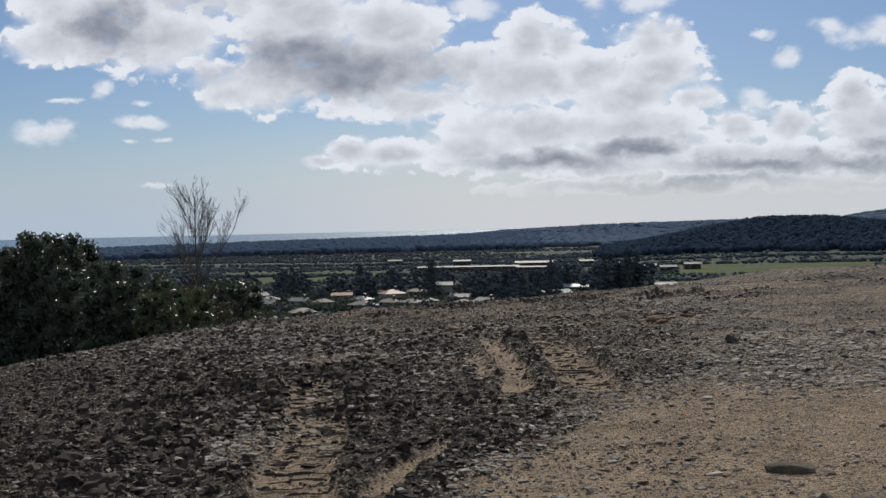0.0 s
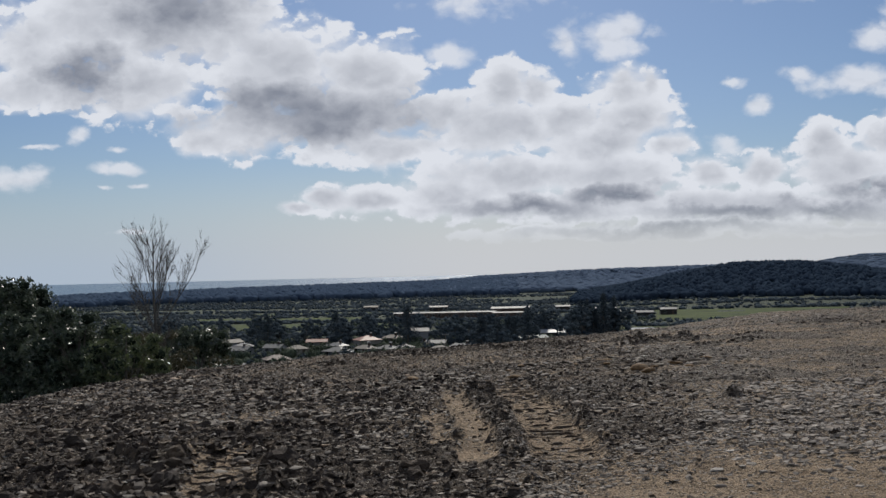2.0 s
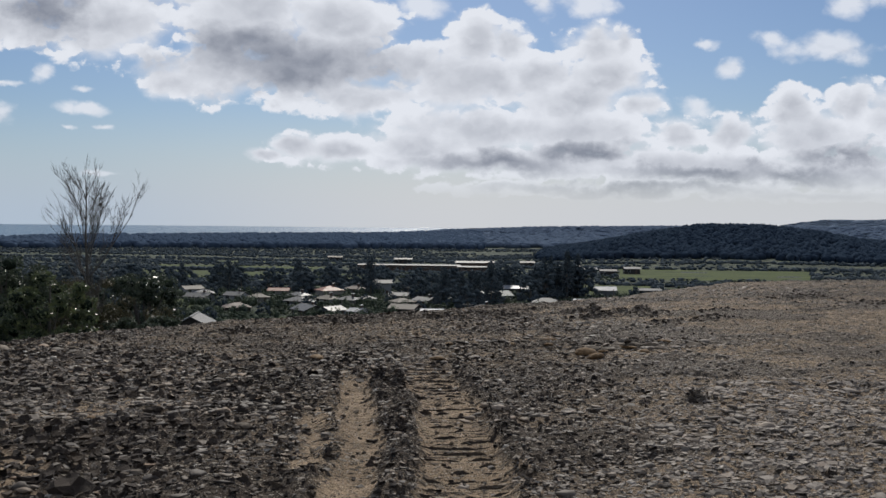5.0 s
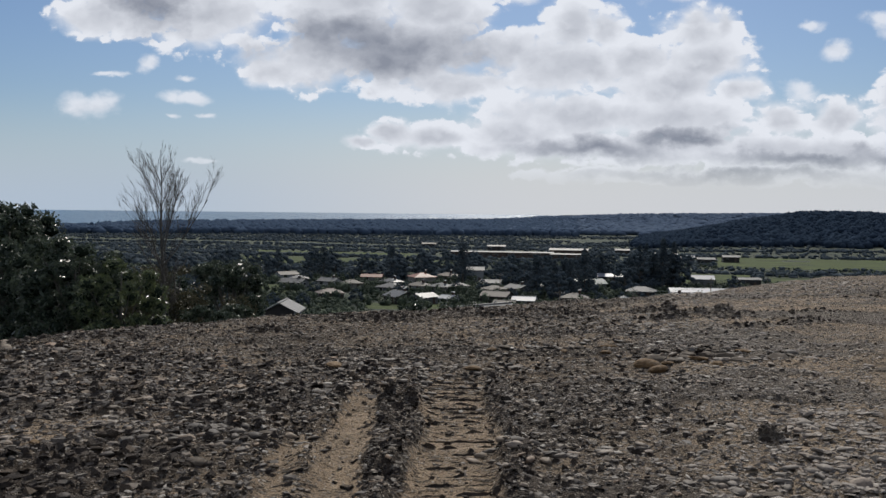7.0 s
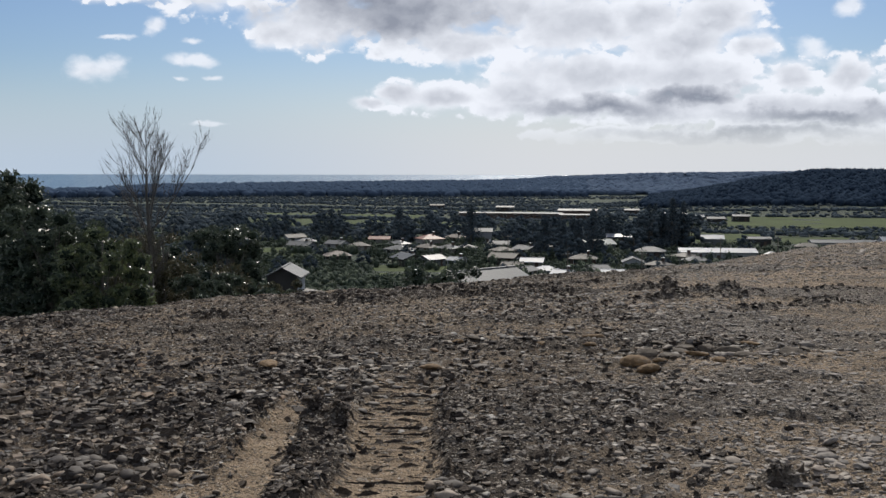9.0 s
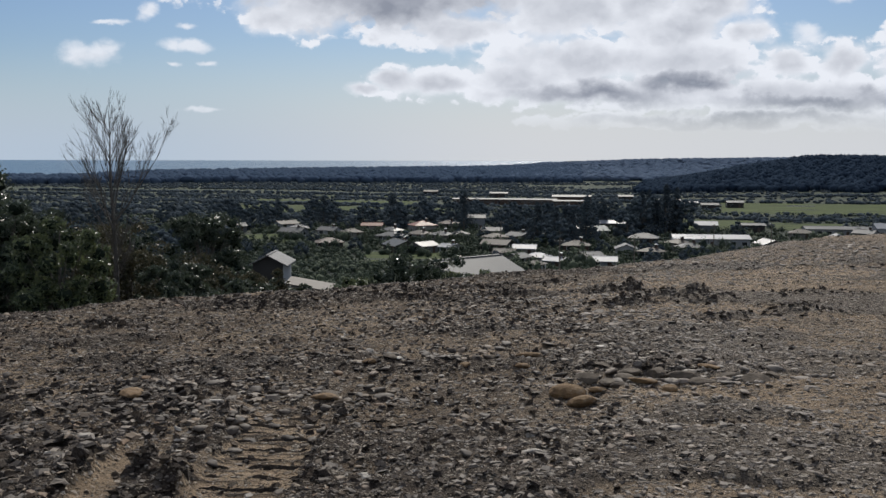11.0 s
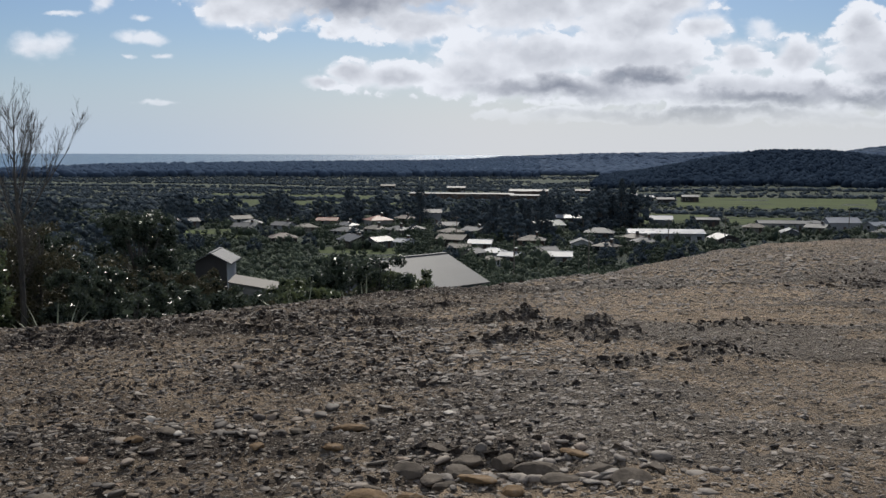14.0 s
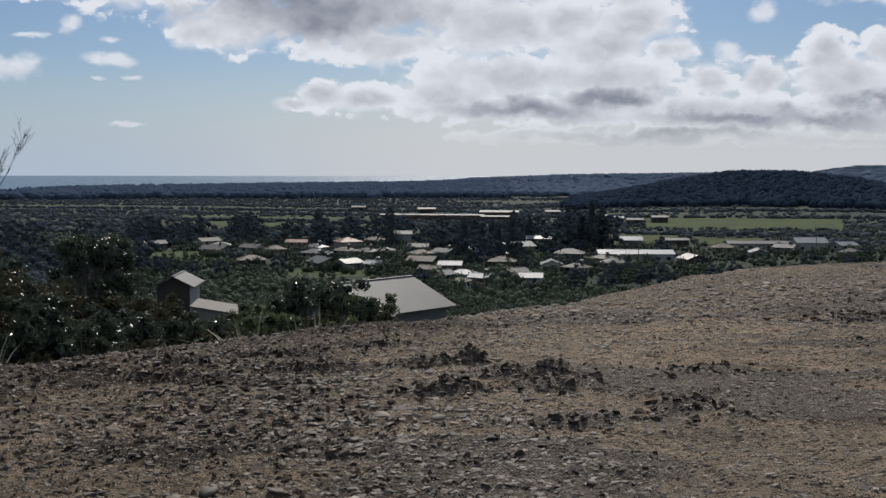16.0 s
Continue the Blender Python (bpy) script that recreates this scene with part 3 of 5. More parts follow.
def lug_ribs():
    """The low broken ribs of earth across the ruts that the crawler plates leave."""
    rng = np.random.default_rng(66)
    verts, faces, k = [], [], 0
    for line, width, depth, lugs in RUTS:
        if lugs < 0.3:
            continue
        ys, xs = [p[1] for p in line], [p[0] for p in line]
        for y0 in np.arange(ys[0] + 0.3, ys[-1] - 0.4, 0.2):
            t = np.linspace(-0.5, 0.5, 30) * width * rng.uniform(0.85, 1.05)
            x = np.interp(y0, ys, xs) + t
            y = y0 + 0.14 * t + 0.05 * (fractal(x, x * 0 + y0, 0.22, 67, 2) - 0.5) + rng.normal(0, 0.005, 30)
            high = lugs * 0.022 * np.clip(2.8 * fractal(x, y, 0.10, 69, 3) - 0.75, 0, 1.3) * ease(0.5, 0.42, np.abs(t) / width)
            z = hilltop_z(x, y)
            wide = rng.uniform(0.022, 0.032)
            verts.append(np.stack([np.stack([x, y - wide, z - 0.012], 1), np.stack([x, y - 0.3 * wide, z + high - 0.006], 1), np.stack([x, y + wide, z - 0.012], 1)], 1).reshape(-1, 3))
            i = k + 3 * np.arange(29)
            faces += [np.stack([i, i + 3, i + 4, i + 1], 1), np.stack([i + 1, i + 4, i + 5, i + 2], 1)]
            k += 90
    return np.concatenate(verts), np.concatenate(faces)


def stone_recipe(n):
    r, p = n.island(), n.place()
    tone = n.ramp(r, (0.0, (0.036, 0.030, 0.026)), (0.3, (0.072, 0.061, 0.051)), (0.6, (0.122, 0.104, 0.086)), (0.78, (0.160, 0.122, 0.086)),
                  (0.88, (0.175, 0.151, 0.124)), (0.945, (0.160, 0.100, 0.057)), (0.98, (0.31, 0.286, 0.248)))
    east = n.add("ShaderNodeSeparateXYZ", ins={0: p}).outputs[0]
    dusty = n.math("MULTIPLY", n.smooth(n.math("ADD", east, n.math("MULTIPLY", n.noise(p, 0.7, 4.0, 0.6), 3.0)), 1.4, 4.2), 0.5)
    tone = n.mix(dusty, tone, (0.285, 0.252, 0.215))
    vein = n.noise(p, 60.0, 4.0, 0.65)
    tone = n.mix(n.math("MULTIPLY", n.smooth(vein, 0.45, 0.75), 0.5), tone, (0.07, 0.06, 0.05))
    return {"Base Color": tone, "Roughness": n.math("MULTIPLY_ADD", vein, 0.3, 0.55), "Specular IOR Level": 0.15, "bump": (vein, 0.4, 0.006)}


def clod_recipe(n):
    p = n.place()
    fine = n.noise(p, 70.0, 5.0, 0.7)
    tone = n.ramp(n.math("ADD", n.math("MULTIPLY", n.island(), 0.6), n.math("MULTIPLY", fine, 0.4)),
                  (0.1, (0.027, 0.022, 0.019)), (0.6, (0.056, 0.045, 0.036)), (0.9, (0.110, 0.084, 0.058)))
    return {"Base Color": tone, "Roughness": 0.95, "Specular IOR Level": 0.2, "bump": (fine, 0.9, 0.015)}


STONE, CLOD = material("river_stone", stone_recipe), material("earth_clod", clod_recipe)
ICO1, ICO2 = icosphere(1), icosphere(2)


# nests of stones: middle, spread, count
NESTS = [(2.0, 16.5, 0.55, 130), (-0.6, 17.1, 0.5, 60), (0.3, 17.6, 0.6, 40), (-0.9, 15.9, 0.5, 60), (-2.6, 9.4, 0.5, 60), (-3.0, 7.9, 0.5, 50), (1.9, 11.2, 0.5, 60), (2.4, 12.6, 0.6, 40), (-0.9, 14.9, 0.4, 40),
         (-2.4, 12.1, 0.42, 150), (0.35, 11.9, 0.4, 45), (6.6, 28.3, 1.0, 170), (5.2, 26.6, 0.6, 60), (-7.0, 12.4, 0.7, 70), (-5.3, 11.6, 0.6, 40)]


def build_gravel():
    for name, count, lo, hi, form, seed, power, mat, flat, sink, label in (
            ("gravel", 85000, 0.008, 0.015, CHIP, 61, 1.3, STONE, 0.7, 0.3, "fine grey gravel strewn over the hilltop earth"),
            ("pebbles", 230000, 0.013, 0.032, RIDGE, 65, 1.5, STONE, 0.34, 0.20, "small flat grey and brown stones covering the hilltop"),
            ("cobbles", 76000, 0.024, 0.056, SLAB, 62, 2.2, STONE, 0.21, 0.16, "flat grey and tan stones lying on the hilltop"),
            ("large_cobbles", 1400, 0.034, 0.075, ICO2, 63, 2.6, STONE, 0.33, 0.28, "larger rounded stones scattered over the spoil"),
            ("large_clods", 3800, 0.025, 0.08, ICO2, 68, 2.2, CLOD, 0.7, 0.34, "large rounded clods of dark earth heaped over the spoil"),
            ("earth_clods", 70000, 0.015, 0.046, RIDGE, 64, 2.0, CLOD, 0.72, 0.28, "crumbled dark brown clods of earth")):
        keep = {"earth_clods": spoil_heaps, "large_clods": tumbled_spoil, "gravel": gritty}.get(name, stony)
        where, size = strewn(count, lo, hi, seed, keep, power)
        if name == "large_cobbles":
            # nests of larger stones that the blade pushed together
            rng = np.random.default_rng(67)
            for nx, ny, reach, many in NESTS:
                spot = np.array([nx, ny]) + rng.normal(0, reach, (many, 2)) * (1.0, 0.5)
                where = np.concatenate([where, np.column_stack([spot, hilltop_z(spot[:, 0], spot[:, 1])])])
                size = np.concatenate([size, 0.022 + 0.042 * rng.uniform(0, 1, many) ** 1.8])
        if name == "large_clods":
            v, f = stone_heap(where, size, form, flat, 0.34, sink, 0.5, 2, 0.7)
        elif name == "earth_clods":
            # crumbs lie thickest on the heaps
            rng = np.random.default_rng(69)
            for hx, hy, rx, ry, h in HEAPS:
                many = int(min(100, 20 + 200 * rx * ry))
                spot = np.array([hx, hy]) + rng.normal(0, 0.55, (many, 2)) * (rx, ry)
                where = np.concatenate([where, np.column_stack([spot, hilltop_z(spot[:, 0], spot[:, 1])])])
                size = np.concatenate([size, 0.014 + 0.034 * rng.uniform(0, 1, many) ** 2])
            v, f = stone_heap(where, size, form, flat, 0.32, sink, 0.7)
        else:
            v, f = stone_heap(where, size, form, flat, 0.22, sink)
        tagged(new(name, mesh_of(name, v, f, mat, name == "large_cobbles")), label, "stones", kind="stuff")


build_gravel()
# dark clod colour on the ribs also paints the shade of their steps
tagged(new("track_marks", mesh_of("track_marks", *lug_ribs(), CLOD)), "broken ribs of earth pressed up by crawler tracks", "track marks", kind="stuff")

# single rocks that stand out: place, half length, warm or grey
ROCKS = [(1.15, 15.89, 0.26, 1), (1.27, 15.73, 0.2, 1), (1.38, 15.97, 0.17, 1), (-0.77, 15.83, 0.18, 1), (-1.26, 15.83, 0.2, 1), (1.62, 16.62, 0.20, 0),
         (1.86, 16.66, 0.20, 0), (1.60, 16.46, 0.22, 0), (1.72, 16.25, 0.17, 1), (1.45, 16.3, 0.14, 0), (2.05, 16.5, 0.22, 0), (2.28, 16.74, 0.16, 1),
         (2.42, 16.5, 0.17, 0), (2.60, 16.3, 0.18, 0), (2.2, 16.35, 0.17, 0), (1.27, 16.55, 0.16, 0), (1.4, 16.9, 0.13, 0), (2.75, 16.55, 0.15, 0),
         (1.55, 16.2, 0.13, 0), (1.93, 16.2, 0.13, 1), (0.72, 17.4, 0.2, 1), (0.2, 16.9, 0.12, 1)]
ROCKS += [(-0.55, 17.2, 0.13, 0), (-0.7, 17.0, 0.13, 1), (1.1, 16.25, 0.14, 0), (0.7, 16.95, 0.14, 1), (0.37, 17.3, 0.17, 0), (-0.75, 15.9, 0.2, 0),
          (-2.3, 15.6, 0.22, 1), (1.33, 5.33, 0.26, 0), (1.55, 5.2, 0.1, 0), (2.0, 8.87, 0.1, 0), (1.75, 10.9, 0.14, 0), (0.25, 13.3, 0.14, 0),
          (-2.4, 9.75, 0.09, 0), (-3.65, 11.85, 0.11, 1), (-2.05, 11.25, 0.16, 0), (-1.9, 12.25, 0.12, 0), (1.1, 18.77, 0.1, 0)]
WARM = material("ochre_rock", lambda n: {"Base Color": n.ramp(n.noise(n.place(), 14.0, 5.0, 0.65), (0.3, (0.075, 0.048, 0.027)), (0.55, (0.165, 0.108, 0.056)), (0.75, (0.22, 0.18, 0.135))),
                                         "Roughness": 0.85, "Specular IOR Level": 0.12, "bump": (n.noise(n.place(), 30.0, 5.0, 0.6), 0.5, 0.02)})
GREYROCK = material("grey_rock", lambda n: {"Base Color": n.ramp(n.noise(n.place(), 11.0, 6.0, 0.65), (0.3, (0.060, 0.049, 0.038)), (0.6, (0.110, 0.091, 0.070)), (0.8, (0.175, 0.150, 0.118))),
                                            "Roughness": 0.85, "Specular IOR Level": 0.12, "bump": (n.noise(n.place(), 34.0, 5.0, 0.6), 0.5, 0.015)})
ICO3 = icosphere(3)
for x, y, size, warm in ROCKS:
    size *= 0.5
    v, f = stone_heap(np.zeros((1, 3)), np.array([size]), ICO3, 0.36, 0.05, 0.5, 0.2, 5, 0.6)
    rock = new("rock", mesh_of("rock", v, f, WARM if warm else GREYROCK))
    rock.location = (x, y, float(hilltop_z(np.array([x]), np.array([y]))[0]) + size * 0.16)
    tagged(rock, "ochre brown flat rock half sunk in gravel" if warm else "pale grey rounded rock lying on gravel", "rock", "rocks on the hilltop")

# ---- plants ----
def leaf_recipe(dark, light, gloss=0.42, through=0.25, shine=0.04):
    m = bpy.data.materials.new("leaves")
    m.use_nodes = True
    n = Nodes(m.node_tree)
    tone = n.mix(n.island(), dark, light)
    tone = n.mix(n.math("MULTIPLY", n.smooth(n.noise(n.place(), 0.9, 4.0, 0.6), 0.45, 0.7), 0.45), tone, light)
    face = n.add("ShaderNodeBsdfPrincipled", ins={"Base Color": tone, "Roughness": gloss, "Specular IOR Level": shine})
    back = n.add("ShaderNodeBsdfTranslucent", ins={"Color": tone})
    mixed = n.add("ShaderNodeMixShader", ins={0: through, 1: face.outputs[0], 2: back.outputs[0]})
    n.tree.links.new(mixed.outputs[0], n.add("ShaderNodeOutputMaterial").inputs[0])
    return m


LEAF_DARK = leaf_recipe((0.024, 0.036, 0.028), (0.084, 0.102, 0.064), 0.36, 0.2, 0.32)
LEAF_GREEN = leaf_recipe((0.036, 0.052, 0.028), (0.124, 0.144, 0.066), 0.36, 0.28, 0.34)
# darker leaf copy for crown cores: the shade inside painted as colour
LEAF_INNER_SHADE = leaf_recipe((0.014, 0.020, 0.016), (0.034, 0.044, 0.030), 1.0, 0.1, 0.0)
LEAF_OLIVE = leaf_recipe((0.040, 0.042, 0.026), (0.098, 0.088, 0.052), 0.5, 0.2, 0.1)
# village pines: bluish and lifted, the valley haze mixed into the green
LEAF_PINE_HAZED = leaf_recipe((0.038, 0.051, 0.064), (0.082, 0.101, 0.112), 1.0, 0.10, 0.0)
# far ridge leaves: distance haze put into the colour as pale blue
LEAF_FAR_HAZED = leaf_recipe((0.084, 0.114, 0.165), (0.108, 0.140, 0.194), 1.0, 0.15, 0.0)
# plain scrub and hedges: haze over the plain painted in as blue-grey
LEAF_SCRUB_HAZED = leaf_recipe((0.038, 0.051, 0.062), (0.100, 0.118, 0.128), 1.0, 0.10, 0.0)
LEAF_BUSH = leaf_recipe((0.028, 0.041, 0.034), (0.092, 0.112, 0.074), 0.8, 0.15, 0.05)
# coast and range leaves: blue haze in the colour, palest on the range
LEAF_COAST_HAZED = leaf_recipe((0.050, 0.074, 0.116), (0.066, 0.092, 0.136), 1.0, 0.15, 0.0)
LEAF_RANGE_HAZED = leaf_recipe((0.18, 0.225, 0.29), (0.20, 0.25, 0.32), 1.0, 0.15, 0.0)
# knoll bush: navy tint stands for the air in front of it
LEAF_KNOLL_HAZED = leaf_recipe((0.017, 0.027, 0.045), (0.034, 0.049, 0.071), 1.0, 0.10, 0.0)
BARK = material("bark", lambda n: {"Base Color": n.ramp(n.noise(n.vec("MULTIPLY", n.place(), (6.0, 6.0, 1.5)), 2.0, 5.0, 0.65), (0.3, (0.050, 0.044, 0.038)), (0.7, (0.135, 0.122, 0.106))),
                                   "Roughness": 0.9, "bump": (n.noise(n.place(), 18.0, 4.0, 0.6), 0.6, 0.02)})


def tube(points, radii, sides=6):
    """Corners and quads of a tapered limb along points."""
    pts = np.asarray(points, float)
    way = np.gradient(pts, axis=0)
    way /= np.linalg.norm(way, axis=1, keepdims=True) + 1e-9
    ref = np.where(np.abs(way[:, 2:3]) > 0.9, np.array([[1.0, 0, 0]]), np.array([[0, 0, 1.0]]))
    s = np.cross(way, ref)
    s /= np.linalg.norm(s, axis=1, keepdims=True)
    u = np.cross(way, s)
    a = np.linspace(0, 2 * np.pi, sides, endpoint=False)
    ring = pts[:, None] + np.asarray(radii)[:, None, None] * (s[:, None] * np.cos(a)[None, :, None] + u[:, None] * np.sin(a)[None, :, None])
    m = len(pts)
    f = [(i * sides + j, i * sides + (j + 1) % sides, (i + 1) * sides + (j + 1) % sides, (i + 1) * sides + j) for i in range(m - 1) for j in range(sides)]
    return ring.reshape(-1, 3), np.array(f)


def leaf_cards(centres, size, rng, droop=0.0):
    """Small bent leaves or sprays, one quad each, at the centres."""
    n = len(centres)
    d = rng.normal(size=(n, 3))
    d[:, 2] -= droop
    d /= np.linalg.norm(d, axis=1, keepdims=True)
    e = np.cross(d, rng.normal(size=(n, 3)))
    e /= np.linalg.norm(e, axis=1, keepdims=True) + 1e-9
    s = size * rng.uniform(0.6, 1.4, (n, 1))
    tip = np.cross(d, e) * s * 0.25
    v = np.stack([centres - d * s, centres + e * s * 0.45 + tip, centres + d * s, centres - e * s * 0.45 + tip], 1)
    return v.reshape(-1, 3), np.arange(4 * n).reshape(-1, 4)


def lobes(height, width, base, count, rng, top=0.5):
    """Clumps of a crown: middles and radii, wider below and broken in outline."""
    h = rng.uniform(base, 0.93, count)
    reach = width * np.sqrt(np.clip(1.02 - ((h - (base + 0.35 * (1 - base))) / (1.05 - base)) ** 2 * (1.6 - top), 0.04, 1)) * np.sqrt(rng.uniform(0.1, 1, count))
    a = rng.uniform(0, 2 * np.pi, count)
    r = width * rng.uniform(0.24, 0.42, count) * (1.15 - 0.5 * h)
    return np.stack([reach * np.cos(a), reach * np.sin(a), h * height - r * 0.6], 1), r


def crown_points(mids, radii, per, rng):
    d = rng.normal(size=(len(mids), per, 3))
    d /= np.linalg.norm(d, axis=2, keepdims=True)
    d *= (rng.uniform(0.35, 1.0, (len(mids), per, 1))) ** 0.5
    d[..., 2] *= 0.8
    return (mids[:, None] + d * radii[:, None, None]).reshape(-1, 3)


def puffs(mids, radii, rng, squash=0.8, jitter=0.22):
    """Lumpy rounded clumps of foliage at the middles, one low dome each."""
    base, tris = ICO1
    n, k = len(mids), len(base)
    v = np.repeat(base[None], n, 0) * (1 + rng.uniform(-jitter, jitter, (n, k, 1)))
    a = rng.uniform(0, 2 * np.pi, n)
    v = np.stack([v[..., 0] * np.cos(a)[:, None] - v[..., 1] * np.sin(a)[:, None],
                  v[..., 0] * np.sin(a)[:, None] + v[..., 1] * np.cos(a)[:, None], v[..., 2] * squash], -1)
    v = v * radii.reshape(n, 1, -1) + mids[:, None, :]
    return v.reshape(-1, 3), (tris[None] + (np.arange(n) * k)[:, None, None]).reshape(-1, 3)


def in_triangles(v, quads):
    return v, np.concatenate([quads[:, (0, 1, 2)], quads[:, (0, 2, 3)]])


def broadleaf(name, x, y, height, width, seed, leaves=LEAF_DARK, base=0.12, clumps=46, per=170, size=0.13, label="", category="tree", sink=0.3, group="", inner=0.55):
    rng = np.random.default_rng(seed)
    tree = new(name)
    tree.location = (x, y, float(land_z(x, y)) - sink)
    mids, radii = lobes(height, width, base, clumps, rng)
    limbs = [tube([(0, 0, 0), (0.05, 0.02, height * 0.25), (0.1 * width * 0.3, 0, height * 0.55), (0.05, 0.1, height * 0.85)],
                  [0.02 * height, 0.016 * height, 0.010 * height, 0.003 * height], 7)]
    for m in mids[:: 2]:
        z0 = max(0.1, m[2] * 0.45)
        limbs.append(tube([(0.04, 0.02, z0), m * (0.5, 0.5, 0.0) + (0, 0, z0 + (m[2] - z0) * 0.6), m], [0.007 * height, 0.005 * height, 0.001 * height], 5))
    part("trunk", mesh_of("trunk", *joined(limbs), BARK, True), BARK, tree)
    crown = in_triangles(*leaf_cards(crown_points(mids, radii, per, rng), size, rng, 0.2))
    # filler puffs within the crown, coloured dark as its inner shade
    part("inner_foliage", mesh_of("inner_foliage", *puffs(mids, radii * inner, rng), LEAF_INNER_SHADE, True), LEAF_INNER_SHADE, tree)
    part("crown", mesh_of("crown", *crown, leaves), leaves, tree)
    return tagged(tree, label, category, group)


def conifer_mesh(height, width, rng, per=9, tiers=60, size=0.55, bare=0.12):
    limbs = [tube([(0, 0, 0), (0, 0, height * 0.5), (0.1, 0, height)], [0.022 * height, 0.014 * height, 0.002 * height], 6)]
    pts = []
    for k in range(tiers):
        h = bare + (1 - bare) * (k + rng.uniform()) / tiers
        reach = width * (1 - h) ** 0.75 * rng.uniform(0.55, 1.1) + 0.15
        a = rng.uniform(0, 2 * np.pi)
        tip = np.array([reach * np.cos(a), reach * np.sin(a), h * height + reach * 0.1])
        limbs.append(tube([(0, 0, h * height), tip * (0.5, 0.5, 1) + (0, 0, 0.05), tip], [0.004 * height, 0.003 * height, 0.001 * height], 4))
        t = rng.uniform(0.15, 1.05, (per, 1))
        pts.append(np.array([0, 0, h * height]) + (tip - (0, 0, h * height)) * t + rng.normal(0, 0.12 * width, (per, 3)))
    return joined(limbs), leaf_cards(np.concatenate(pts), size, rng, 0.3)


# ---- trees and shrubs under the brow ----
LABEL_BROAD = "dense dark green broadleaf tree with glossy leaves below the brow"
for x, y, h, w, seed, n in ((-28.2, 49, 11.2, 2.3, 101, 80), (-30.0, 50.8, 11.2, 2.6, 116, 70), (-31.4, 52, 10.2, 3.0, 102, 56), (-24.2, 46, 8.6, 2.3, 103, 54), (-21.0, 42.5, 8.0, 2.0, 104, 54), (-35.0, 50, 9.0, 3.0, 108, 40),
                            (-26.0, 60, 8.4, 2.6, 109, 40), (-31.2, 75, 8.2, 2.6, 107, 40), (-16.9, 48, 5.0, 1.6, 110, 34)):
    broadleaf("tree", x, y, h, w, seed, LEAF_DARK, 0.02, n * 2, 115, 0.105, LABEL_BROAD, group="trees below the brow")
broadleaf("tree", -18.2, 41.0, 6.6, 1.7, 105, LEAF_GREEN, 0.02, 80, 120, 0.09, "olive green broadleaf tree with sunlit glossy leaves", group="trees below the brow")
broadleaf("tree", -29.0, 79.0, 11.4, 2.8, 106, LEAF_DARK, 0.02, 150, 110, 0.14, "dark rounded evergreen tree standing alone on the slope", group="trees below the brow")
broadleaf("tree", -19.9, 49.5, 7.2, 1.6, 112, LEAF_OLIVE, 0.05, 80, 70, 0.08, "thin twiggy tree with sparse olive leaves", group="trees below the brow", inner=0.15)


for x, y, h, w, seed in ((-22.6, 50.5, 7.4, 2.2, 113), (-18.2, 51.0, 5.6, 1.7, 114), (-20.9, 48.4, 6.0, 1.6, 115)):
    broadleaf("tree", x, y, h, w, seed, LEAF_OLIVE, 0.05, 80, 70, 0.085, "thin twiggy tree with sparse olive leaves", group="trees below the brow", inner=0.15)


def bare_tree(x, y, seed):
    rng = np.random.default_rng(seed)
    tree = new("bare_tree")
    tree.location = (x, y, float(land_z(x, y)) - 0.2)
    pieces = []

    def grow(p, way, length, radius, level):
        steps = 4
        pts, rad = [p], [radius]
        for k in range(steps):
            way = way + rng.normal(0, 0.07, 3) + np.array([0, 0, 0.05])
            way = way / np.linalg.norm(way)
            pts.append(pts[-1] + way * length / steps)
            rad.append(radius * (1 - 0.72 * (k + 1) / steps))
        pieces.append(tube(pts, rad, 6 if level < 2 else 4))
        if level < 4:
            for k in range(7 if level < 2 else 6):
                t = rng.uniform(0.3, 0.98)
                i = min(int(t * steps), steps - 1)
                q = pts[i] + (pts[i + 1] - pts[i]) * (t * steps - i)
                side = rng.normal(size=3)
                side[2] = abs(side[2]) * 0.3
                side /= np.linalg.norm(side)
                new_way = way * 0.9 + side * rng.uniform(0.30, 0.55)
                grow(q, new_way / np.linalg.norm(new_way), length * rng.uniform(0.32, 0.5), max(radius * 0.34, 0.0055), level + 1)

    leader = np.array([(0, 0, 0), (0.10, 0, 3.0), (0.02, 0.05, 6.0), (-0.08, 0, 8.2), (-0.05, 0.05, 10.6)])
    pieces.append(tube(leader, [0.16, 0.12, 0.085, 0.045, 0.012], 8))
    right = np.array([0.94, 0.34, 0.0])
    grow(np.array([0.06, 0.04, 6.4]), (right * 0.66 + (0, 0, 0.72)), 3.5, 0.040, 1)
    grow(np.array([0.05, 0.04, 5.6]), (-right * 0.16 + (0, 0, 0.97)), 2.7, 0.045, 1)
    grow(np.array([0.08, 0.04, 7.0]), (right * 0.10 + (0, 0.1, 0.98)), 2.9, 0.034, 1)
    for k in range(52):
        h = rng.uniform(3.4, 10.3)
        q = np.array([np.interp(h, leader[:, 2], leader[:, 0]), np.interp(h, leader[:, 2], leader[:, 1]), h])
        a = rng.uniform(0, 2 * np.pi)
        w = np.array([np.cos(a) * 0.5, np.sin(a) * 0.5, 0.9])
        grow(q, w / np.linalg.norm(w), min(2.5, (11.4 - h) * 0.62 + 0.4, 0.8 + (h - 3.0) * 0.5) * rng.uniform(0.75, 1.15), 0.018, 2)
    part("trunk", mesh_of("trunk", *joined(pieces[:1]), BARK, True), BARK, tree)
    part("branch", mesh_of("branch", *joined(pieces[1:]), BARK, True), BARK, tree, "leafless fan of thin grey twigs")
    return tagged(tree, "tall leafless grey tree with a fan of thin twigs", "tree")


